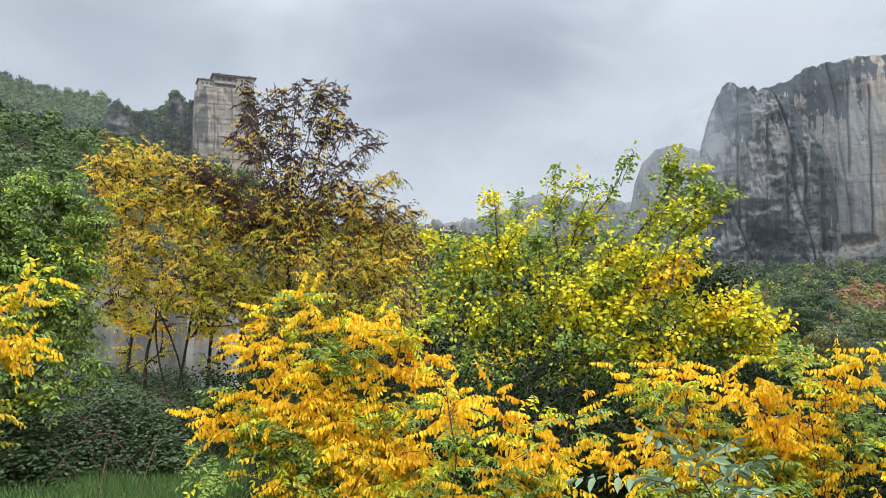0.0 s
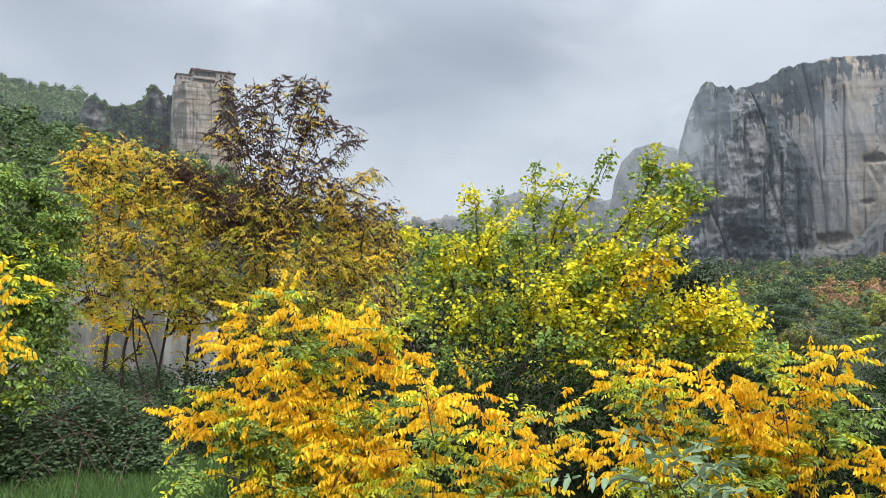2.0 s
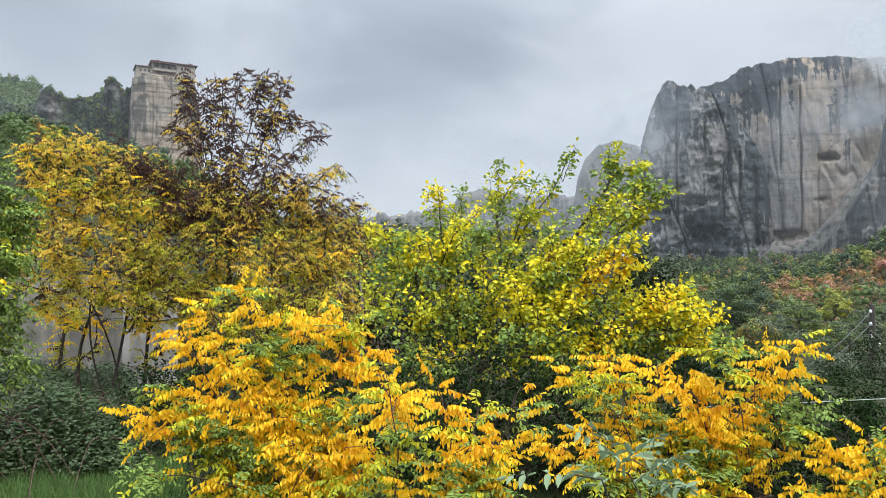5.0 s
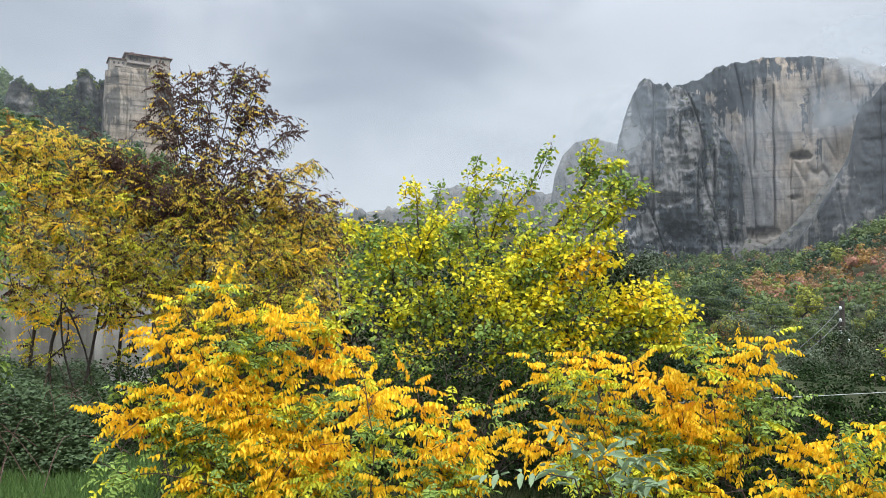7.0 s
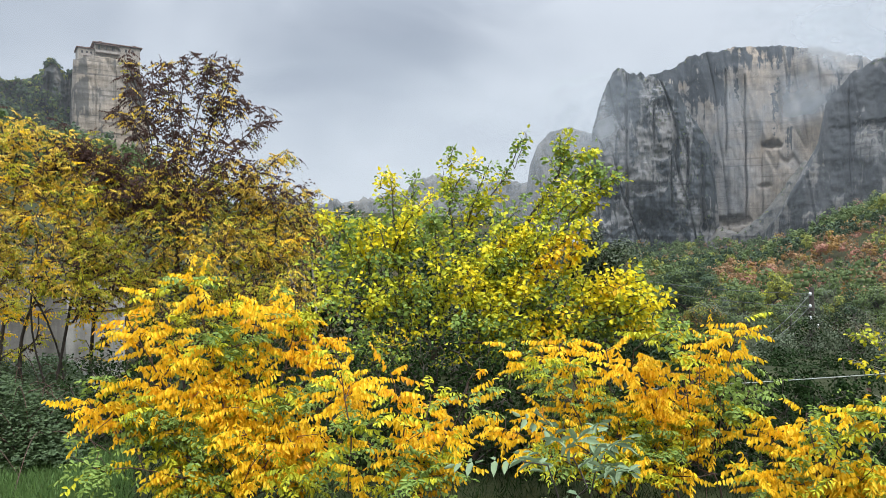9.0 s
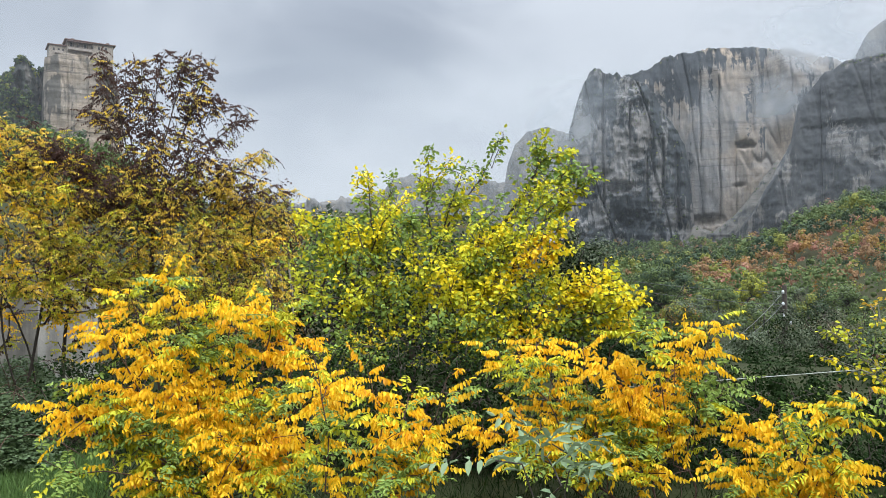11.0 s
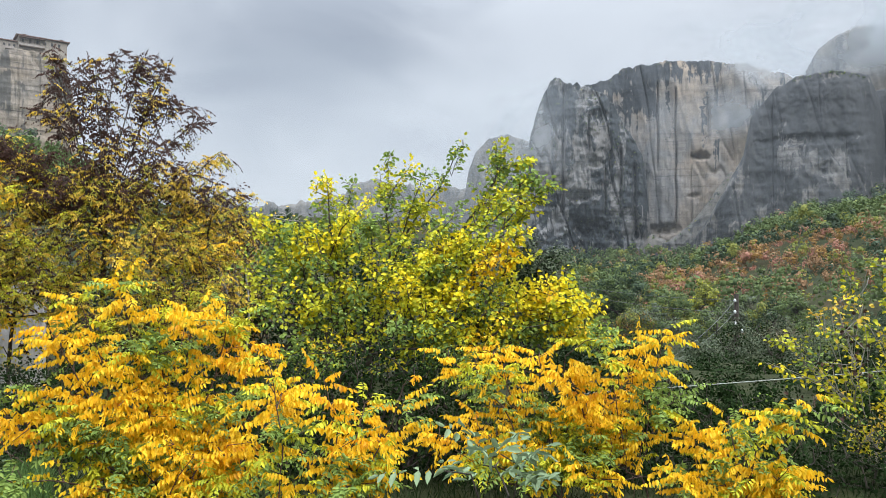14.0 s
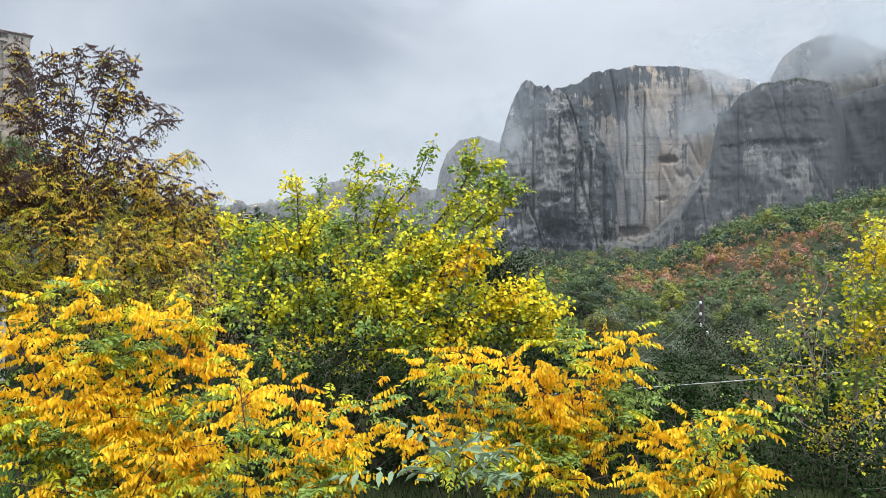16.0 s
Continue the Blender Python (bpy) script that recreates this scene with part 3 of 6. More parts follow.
rock("rock_far_dome", "distant misty rock dome behind the cliff", 900,
     [(14.2, 4.0), (14.8, 7.6), (15.4, 9.3), (16.4, 10.2), (18.0, 10.5), (19.4, 10.0), (22.0, 9.6)],
     3, 120, ROCK_SIDE, 29, columns=110, rows=80, power=3.0, ragged=0.06)
rock("rock_ridge", "low hazy ridge of rocks far across the valley", 1100,
     [(-9, 4.6), (-5, 5.3), (-1.5, 4.9), (2.5, 5.2), (4.7, 5.8), (6.4, 6.9), (8.0, 7.0), (11, 6.4), (14, 6.6), (18, 6.0)],
     2.5, 150, ROCK_SIDE, 31, columns=150, rows=50, power=6.0, ragged=0.2)
rock("rock_pillar", "pale vertical rock pillar carrying a monastery", 330,
     [(-19.25, 10.0), (-19.05, 14.35), (-18.4, 14.62), (-17.0, 14.72), (-15.6, 14.7), (-14.8, 14.0), (-14.3, 12.4), (-14.0, 10.0)],
     9.0, 42, ROCK_TOWER, 37, columns=170, rows=150, power=9.0, flutes=1.4, beds=0.9, ragged=0.07, crevice=0.9, blocks=0.8, grit=0.25, shoulder=0.1,
     grooves=[(-17.6, 9.3, 14.0, 0.04, 0.8), (-16.3, 9.3, 14.0, 0.04, 0.8)])
rock("rock_ledges", "grey weathered rock shoulder among trees", 338,
     [(-25.2, 11.6), (-24.9, 12.7), (-24.6, 13.1), (-23.7, 13.0), (-23.2, 12.6), (-22.4, 12.8), (-21.6, 12.9), (-21.0, 13.2), (-20.7, 14.0), (-19.9, 14.2), (-19.6, 13.7), (-19.0, 14.0), (-18.7, 12.5)],
     9.5, 24, ROCK_LEDGE, 41, columns=150, rows=90, power=6.0, flutes=2.6, ragged=0.25, beds=3.4, blocks=4.0, grit=2.2, shoulder=0.1,
     grooves=[(-20.6, 9.5, 13.4, 0.14, 5), (-22.9, 9.5, 12.6, 0.3, 6), (-19.3, 9.5, 13.4, 0.1, 4)])
# ---- drifting mist ----


def mist(name, label, d, az0, az1, el0, el1, mat, bow=0.0):
    na, ne = 40, 16
    U, V = np.meshgrid(np.linspace(0, 1, na), np.linspace(0, 1, ne))
    A = np.radians(az0 + (az1 - az0) * U)
    r = d + bow * (np.sin(U * 9 + V * 3) + np.cos(U * 4))
    v = np.stack([r * np.sin(A), r * np.cos(A), EYE + d * np.tan(np.radians(el0 + (el1 - el0) * V))], -1)
    i, j = np.meshgrid(np.arange(ne - 1), np.arange(na - 1), indexing="ij")
    q = np.stack([i * na + j, i * na + j + 1, (i + 1) * na + j + 1, (i + 1) * na + j], -1)
    ob = new(name, mesh_from(name, v, q, [mat], smooth=True, uv=np.stack([U, V], -1).reshape(-1, 2)))
    return tagged(ob, label, "mist", kind="stuff")


mist("mist_bank", "low cloud clinging to the cliff top", 480, 28, 43, 9.0, 19, mist_material("mist_cliff_top", 0.95, 0.018, 0.36, 0.66, (0, 0, 0)), 6)
mist("mist_bank", "cloud wrapped round the rock peak", 560, 38, 54, 12.6, 21, mist_material("mist_peak", 0.9, 0.014, 0.30, 0.60, (30, 10, 5)), 6)
mist("mist_bank", "thin mist along the edge of the cliff", 490, 16.0, 24.5, 5, 15.0, mist_material("mist_cliff_edge", 0.6, 0.020, 0.38, 0.68, (9, 3, 1)), 5)
mist("mist_veil", "pale haze filling the valley before the cliffs", 400, 10, 62, -4, 22, mist_material("mist_valley", 0.10, 0.004, 0.0, 0.5), 5)
mist("mist_veil", "faint haze over the valley floor", 44, 8, 66, -9, 12, mist_material("mist_floor", 0.018, 0.02, 0.0, 0.5), 1)
mist("mist_veil", "pale haze before the hills", 300, -50, -6, 2, 24, mist_material("mist_hills", 0.11, 0.004, 0.0, 0.5), 5)
mist("mist_veil", "pale haze before the far ridge", 850, -14, 30, -2, 18, mist_material("mist_ridge", 0.34, 0.003, 0.0, 0.5), 5)

# ---- foliage ----
def leaf_blades(base, axis, normal, length, width, fold=0.25):
    """Two-faced leaf blades folded along the midrib: arrays of (n, 3) and (n,)."""
    axis, normal = unit(axis), unit(normal)
    side = unit(np.cross(axis, normal))
    normal = np.cross(side, axis)
    L, W = length[:, None], width[:, None] * 0.5
    up = normal * (W * fold * 2)
    p0 = base
    tip = base + axis * L - normal * (L * 0.10)
    r1, r2 = base + axis * (L * 0.32) + side * W + up, base + axis * (L * 0.72) + side * (W * 0.82) + up * 0.8
    l1, l2 = base + axis * (L * 0.32) - side * W + up, base + axis * (L * 0.72) - side * (W * 0.82) + up * 0.8
    v = np.stack([p0, r1, r2, tip, l2, l1], 1)
    k = np.arange(len(base))[:, None] * 6
    q = np.stack([k + np.array((0, 1, 2, 3)), k + np.array((0, 3, 4, 5))], 1)
    return v.reshape(-1, 3), q.reshape(-1, 4)


def leaf_quads(base, axis, normal, length, width):
    """Plain diamond leaves, for the small and the many."""
    axis, side = unit(axis), unit(np.cross(axis, normal)) * (width * 0.58)[:, None]
    mid = base + axis * (length * 0.45)[:, None]
    v = np.stack([base, mid + side, base + axis * length[:, None], mid - side], 1).reshape(-1, 3)
    return v, np.arange(len(v)).reshape(-1, 4)


def pinnate(rng, origin, heading, length, pairs, leaflet, droop, sag=0.35, slim=0.42, simple=False):
    """Feathered leaves: pairs of leaflets along a sagging stalk. droop (n,): 0 spread flat, 1 hanging. Gives leaflet arrays."""
    n = len(origin)
    heading = unit(heading)
    side = unit(np.cross(heading, np.array((0, 0, 1.0))) + 1e-6)
    total = pairs * 2 + 1
    sag = sag * rng.uniform(0.2, 1.7, n)
    base, axis, normal, ln, owner = [], [], [], [], []
    for k in range(total):
        pair, sgn = k // 2, (1 if k % 2 else -1)
        s = 0.22 + 0.78 * (pair / max(pairs - 0.5, 1))
        if k == total - 1:
            s, sgn = 1.0, 0
        p = origin + heading * (length * s)[:, None]
        p[:, 2] -= length * sag * s * s
        tang = unit(heading + np.array((0, 0, -1.0)) * (2 * sag * s)[:, None])
        th = np.clip(droop + rng.normal(0, 0.22, n), -0.1, 1.15) * (math.pi / 2)
        a = side * (sgn * np.cos(th))[:, None] + np.array((0, 0, -1.0)) * np.sin(th)[:, None] + tang * 0.25
        if sgn == 0:
            a = tang + np.array((0, 0, -1.0)) * (0.8 * droop)[:, None]
        a = a + rng.normal(0, 0.26, (n, 3))
        nm = np.cross(a, tang) * (sgn if sgn else 1) + rng.normal(0, 0.25, (n, 3))
        base.append(p), axis.append(a), normal.append(nm)
        ln.append(leaflet * rng.uniform(0.75, 1.15, n) * (0.85 + 0.3 * math.sin(math.pi * min(s, 1.0))))
        owner.append(np.arange(n))
    base, axis, normal, ln, owner = (np.concatenate(x) for x in (base, axis, normal, ln, owner))
    keep = rng.random(len(base)) > 0.06
    base, axis, normal, ln, owner = base[keep], axis[keep], normal[keep], ln[keep], owner[keep]
    if simple:
        return (*leaf_quads(base, axis, normal, ln, ln * slim), owner)
    v, q = leaf_blades(base, axis, normal, ln, ln * slim)
    return v, q, np.repeat(owner, 2)


def limb_line(points, n=12):
    """A smooth limb through a few points given as bearing, height angle and distance."""
    p = np.array([polar(*q) for q in points])
    run = np.concatenate([[0], np.cumsum(np.linalg.norm(np.diff(p, axis=0), axis=1))])
    s = np.linspace(0, run[-1], n)
    out = np.stack([np.interp(s, run, p[:, k]) for k in range(3)], -1)
    for _ in range(2):
        out[1:-1] = (out[:-2] + 2 * out[1:-1] + out[2:]) / 4
    return out


def grow(rng, roots, tips, step=0.22, wander=0.05, reach=0.30, lift=0.15, lines=()):
    """A branch skeleton: each tip joins the limb that it can reach best. Returns nodes, parents, and the node of each tip."""
    pos, par, run = [], [], []
    for line in roots:
        prev = -1
        for p in line:
            run.append(0.0 if prev < 0 else run[prev] + np.linalg.norm(np.asarray(p) - pos[prev]))
            pos.append(np.asarray(p, float)), par.append(prev)
            prev = len(pos) - 1
    # drawn limbs spring from the nearest limb already there
    for line in lines:
        d = np.linalg.norm(np.array(pos) - line[0], axis=1)
        prev = int(np.argmin(d))
        line = line + np.cumsum(rng.normal(0, 0.006, line.shape), 0)
        if d[prev] > 0.25:
            line = np.concatenate([(pos[prev] + (line[0] - pos[prev]) * f)[None] for f in (0.33, 0.66)] + [line])
        for p in line:
            run.append(run[prev] + np.linalg.norm(p - pos[prev]))
            pos.append(p), par.append(prev)
            prev = len(pos) - 1
    base = pos[0]
    order = np.argsort(np.linalg.norm(tips - base, axis=1))
    ends = np.zeros(len(tips), int)
    buf = np.zeros((len(tips) * 14 + len(pos) + 200, 3))
    rbuf = np.zeros(len(buf))
    buf[:len(pos)], rbuf[:len(pos)] = pos, run
    for t in order:
        tip = tips[t]
        m = len(pos)
        dist = np.linalg.norm(buf[:m] - tip, axis=1)
        above = np.maximum(0, buf[:m, 2] - tip[2])
        k = int(np.argmin(dist + reach * rbuf[:m] + 0.5 * above))
        a, L = buf[k].copy(), dist[k]
        steps = max(1, min(12, int(round(L / step))))
        bend = rng.normal(0, wander, 3) * min(L, 1.0) * 2 + np.array((0, 0, -lift * L * 0.5))
        prev = k
        for i in range(1, steps + 1):
            s = i / steps
            p = a + (tip - a) * s + bend * (4 * s * (1 - s)) * 0.5
            if i < steps:
                p = p + rng.normal(0, wander * 0.35, 3)
            pos.append(p), par.append(prev)
            rbuf[len(pos) - 1] = rbuf[prev] + L / steps
            buf[len(pos) - 1] = p
            prev = len(pos) - 1
        ends[t] = prev
    return np.array(pos), np.array(par), ends


def limb_radii(par, ends, thin, power=0.5):
    load = np.zeros(len(par))
    np.add.at(load, ends, 1)
    for i in range(len(par) - 1, -1, -1):
        if par[i] >= 0:
            load[par[i]] += load[i]
    return thin * np.maximum(load, 0.8) ** power


def tubes(pos, par, rad, pick, sides=5):
    """Tapered limbs from each picked node to its parent."""
    idx = np.where(pick & (par >= 0))[0]
    a, b = pos[par[idx]], pos[idx]
    ra, rb = np.minimum(rad[par[idx]], rad[idx] * 1.6), rad[idx]
    t = unit(b - a)
    ref = np.where(np.abs(t[:, 2:3]) > 0.9, np.array((1.0, 0, 0)), np.array((0, 0, 1.0)))
    u = unit(np.cross(t, ref))
    w = np.cross(t, u)
    b = b + t * (rb * 0.3)[:, None]
    rings = []
    for c, r in ((a, ra), (b, rb)):
        for k in range(sides):
            g = 2 * math.pi * k / sides
            rings.append(c + (u * math.cos(g) + w * math.sin(g)) * r[:, None])
    v = np.stack(rings, 1).reshape(-1, 3)
    k = np.arange(len(idx))[:, None] * (2 * sides)
    q = np.concatenate([np.stack([k[:, 0] + i, k[:, 0] + (i + 1) % sides, k[:, 0] + sides + (i + 1) % sides, k[:, 0] + sides + i], -1) for i in range(sides)])
    return v, q


def stem_mesh(pos, par, rad, pick, sides=8):
    """One connected tapered stem: rings run on from each node to its thickest child, side limbs start inside it."""
    kids = collections.defaultdict(list)
    for i in np.where(pick & (par >= 0))[0]:
        kids[par[i]].append(i)
    angles = np.arange(sides) * (2 * math.pi / sides)
    verts, quads, ring, across = [], [], {}, {}

    def add_ring(c, t, u, r):
        u = unit(u - t * (u @ t))
        w = np.cross(t, u)
        first = len(verts)
        verts.extend(c + (u * math.cos(g) + w * math.sin(g)) * r for g in angles)
        return first, u

    for p in sorted(kids):
        main = max(kids[p], key=lambda i: rad[i])
        for i in kids[p]:
            t = unit(pos[i] - pos[p])
            if i == main and p in ring:
                a, u = ring[p], across[p]
            else:
                seed_u = across.get(p, np.array((1.0, 0.13, 0.07)))
                a, u = add_ring(pos[p], t, seed_u if abs(unit(seed_u) @ t) < 0.95 else np.array((0.1, 1.0, 0.2)), min(rad[p], rad[i] * 1.5))
            b, u = add_ring(pos[i], t, u if abs(u @ t) < 0.95 else np.array((0.1, 1.0, 0.2)), rad[i])
            ring[i], across[i] = b, u
            quads += [(a + k, a + (k + 1) % sides, b + (k + 1) % sides, b + k) for k in range(sides)]
    return np.array(verts), np.array(quads)


def lobe_tips(rng, lobes, density=1.0):
    """Twig ends inside the lobes of a crown: (az, el, d, half width, half depth, half height, count)."""
    out, which = [], []
    for k, (az, el, d, rl, rd, rz, n) in enumerate(lobes):
        n = max(2, int(round(n * density)))
        c, a = polar(az, el, d), radians(az)
        p = unit(rng.normal(size=(n, 3))) * (rng.random(n) ** 0.4)[:, None] * rng.uniform(0.85, 1.15, n)[:, None]
        e1, e2 = np.array((math.cos(a), -math.sin(a), 0)), np.array((math.sin(a), math.cos(a), 0))
        out.append(c + p[:, :1] * rl * e1 + p[:, 1:2] * rd * e2 + p[:, 2:] * rz * np.array((0, 0, 1.0)))
        which += [k] * n
    return np.concatenate(out), np.array(which)


def twig_points(rng, pos, par, ends, per_tip, back):
    """Places along the last stretch of each twig, with the way that the twig goes there."""
    at, way, owner = [], [], []
    for i, e in enumerate(ends):
        chain = [e]
        run = 0.0
        while par[chain[-1]] >= 0 and run < back:
            run += np.linalg.norm(pos[chain[-1]] - pos[par[chain[-1]]])
            chain.append(par[chain[-1]])
        pts = pos[chain]
        seg = np.concatenate([[0], np.cumsum(np.linalg.norm(np.diff(pts, axis=0), axis=1))])
        n = rng.poisson(per_tip) + 1
        s = np.minimum(rng.random(n) ** 1.2 * back, seg[-1])
        s[0] = 0
        at.append(np.stack([np.interp(s, seg, pts[:, axis]) for axis in range(3)], -1))
        way.append(np.repeat(unit(pts[0] - pts[-1])[None], n, 0))
        owner += [i] * n
    return np.concatenate(at), np.concatenate(way), np.array(owner)


UG = "dark undergrowth shrubs"
PALETTE = {
    "Y": (("green", .16), ("lime", .18), ("yellow", .60), ("orange", .06)),
    "O": (("green", .14), ("lime", .16), ("yellow", .54), ("orange", .16)),
    "G": (("green", .55), ("lime", .30), ("yellow", .15)),
    "D": (("brown", .87), ("ochre", .09), ("olive", .04)),
    "X": (("brown", .46), ("ochre", .32), ("olive", .22)),
    "M": (("ochre", .37), ("olive", .25), ("brown", .18), ("lime", .09), ("yellow", .11)),
    "T": (("olive", .44), ("lime", .20), ("ochre", .20), ("brown", .16)),
    "L": (("green", .40), ("lime", .49), ("lemon", .11)),
    "N": (("green", .12), ("lime", .38), ("lemon", .44), ("yellow", .06)),
    "F": (("green", .70), ("wood", .24), ("lime", .06)),
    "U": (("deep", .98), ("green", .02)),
    "S": (("green", .20), ("lime", .38), ("lemon", .32), ("ochre", .10)),
    "K": (("grey", .94), ("lime", .06)),
    "B": (("brown", .7), ("ochre", .3)),
}
NAMES = ("yellow", "orange", "lime", "green", "brown", "olive", "ochre", "lemon", "deep", "grey", "wood")


def pick_leaves(rng, keys):
    """Which leaf colour each leaf of a crown has, by the palette of its lobe."""
    out = np.zeros(len(keys), int)
    for key in set(keys):
        m = np.array([k == key for k in keys])
        names, p = zip(*PALETTE[key])
        p = np.array(p) / sum(p)
        out[m] = np.array([NAMES.index(x) for x in names])[rng.choice(len(names), m.sum(), p=p)]
    return out


def leafy(name, label, category, base, stems, lobes, keys, seed, kind="pinnate", per_tip=6, back=0.35, leaf=0.22, leaflet=0.045, pairs=6,
          thin=0.0022, trunk_from=0.018, bark=BARK, density=1.0, group="", droop=None, sag=0.35, flat=0.0, wander=0.05, slim=0.45, bare=0, power=0.5, reach=0.3, coherent=False, shoots=(), simple=False):
    """A tree or bush: stems from the ground, limbs that reach the lobes of its crown, twigs, and leaves on the twigs."""
    rng = np.random.default_rng(seed)
    foot = polar(base[0], 0, base[1])
    foot[2] = float(ground_height(foot[0], foot[1])) - 0.05
    tips, which = lobe_tips(rng, lobes, density) if lobes else (np.zeros((0, 3)), np.zeros(0, int))
    # drawn limbs: points, twigs on it, how far they stand off, palette
    lines = []
    for points, n_twigs, spread, key in shoots:
        line = limb_line(points)
        lines.append(line)
        f = 1 - (0.80 * rng.random(n_twigs) ** 1.1)
        spot = np.stack([np.interp(f * 11, np.arange(12), line[:, k]) for k in range(3)], -1)
        spot = spot + rng.normal(0, 1, (n_twigs, 3)) * (spread * (1.35 - f))[:, None] + np.array((0, 0, 0.25)) * spread
        spot[0] = line[-1]
        tips = np.concatenate([tips, spot])
        which = np.concatenate([which, np.full(n_twigs, len(keys))])
        keys = keys + key
    roots = []
    for az, el, d in stems:
        goal = polar(az, el, d)
        start = foot + rng.normal(0, 0.06, 3) * np.array((1, 1, 0))
        n = 8
        bend = rng.normal(0, 0.12, 3) * np.array((1, 1, 0.2))
        roots.append([start + (goal - start) * (i / n) + bend * math.sin(math.pi * i / n) for i in range(n + 1)])
    pos, par, ends = grow(rng, roots, tips, wander=wander, reach=reach, lines=lines)
    rad = limb_radii(par, ends, thin, power)
    ob = thing(name, foot, label, category, group)
    # each stem from the ground, with the twigs that it bears
    stem_of = np.zeros(len(par), int)
    count = 0
    for i in range(len(par)):
        if par[i] < 0:
            stem_of[i], count = count, count + 1
        else:
            stem_of[i] = stem_of[par[i]]
    thick = rad >= trunk_from
    for k in range(count):
        mine = stem_of == k
        body = mine & (par >= 0)
        if (thick & body).any():
            part("stem", mesh_from("stem", *stem_mesh(pos, par, rad, thick & mine, 8), [bark], smooth=True), None, ob)
        if (~thick & body).any():
            tagged(part("twigwork", mesh_from("twigwork", *tubes(pos, par, rad, ~thick & mine, 3), [bark], smooth=True), None, ob), kind="stuff")
    clothed = np.arange(len(ends)) >= 0
    if bare:
        clothed = rng.random(len(ends)) > bare
    at, way, owner = twig_points(rng, pos, par, ends[clothed], per_tip, back)
    owner = np.where(clothed)[0][owner]
    key = [keys[which[o]] for o in owner]
    tone = pick_leaves(rng, key)
    # leaves of one twig mostly share its colour
    shared = pick_leaves(rng, [keys[w] for w in which])
    if coherent:
        # neighbouring sprays turn colour together
        end = pos[ends]
        field = np.sin(end @ np.array((6.1, 3.0, 7.9)) + seed) + np.sin(end @ np.array((-8.3, 4.0, 9.7))) + np.sin(end @ np.array((3.7, -5.0, -11.0)) + 2) + rng.normal(0, 0.4, len(ends))
        lobe_key = np.array([keys[w] for w in which])
        for one in set(lobe_key.tolist()):
            m = np.where(lobe_key == one)[0]
            rank = np.argsort(np.argsort(field[m])) / max(1, len(m))
            edges = np.cumsum([p for _, p in PALETTE[one]])
            shared[m] = np.array([NAMES.index(x) for x, _ in PALETTE[one]])[np.minimum(np.searchsorted(edges, rank, side="right"), len(edges) - 1)]
    same = rng.random(len(tone)) < (0.86 if coherent else 0.55)
    tone = np.where(same, shared[owner], tone)
    n = len(at)
    head = rng.normal(0, 1, (n, 3)) * np.array((1, 1, 0.6)) + way * 0.6
    if kind == "pinnate":
        hang = np.where(np.isin(tone, [0, 1, 4, 6]), 0.78, np.where(tone == 3, 0.22, 0.45)) if droop is None else np.full(n, droop)
        v, q, leaf_of = pinnate(rng, at, head * np.array((1, 1, 0.6)), leaf * rng.uniform(0.65, 1.15, n), pairs, leaflet, hang, sag, slim, simple)
        idx = tone[leaf_of]
    else:
        a = unit(head) + np.array((0, 0, -0.55)) * rng.uniform(0.2, 1.6, n)[:, None]
        nm = rng.normal(0, 0.8, (n, 3)) + np.array((0, 0, 0.7)) + np.array((0, -0.35, 0))
        ln = leaflet * rng.uniform(0.6, 1.2, n)
        at = at + unit(head) * rng.uniform(0.01, 0.075, n)[:, None]
        if group == UG:
            v, q = leaf_quads(at, a, nm, ln, ln * slim * 1.45)
            idx = tone
        else:
            v, q = leaf_blades(at, a, nm, ln, ln * slim * 1.45, 0.2)
            idx = np.repeat(tone, 2)
    used = sorted(set(idx.tolist()))
    slot = np.zeros(len(NAMES), int)
    slot[used] = np.arange(len(used))
    tagged(part("crown", mesh_from("crown", v, q, [LEAF[NAMES[k]] for k in used], slot[idx]), None, ob), kind="stuff")
    return ob


# the shaded heart of a lump of leaves: a rough block of six faces
BALL = unit(np.array([(x, y, z) for x in (-1, 1) for y in (-1, 1) for z in (-1, 1)], float))
BALL_FACES = np.array(((0, 1, 3, 2), (4, 6, 7, 5), (0, 4, 5, 1), (2, 3, 7, 6), (0, 2, 6, 4), (1, 5, 7, 3)))


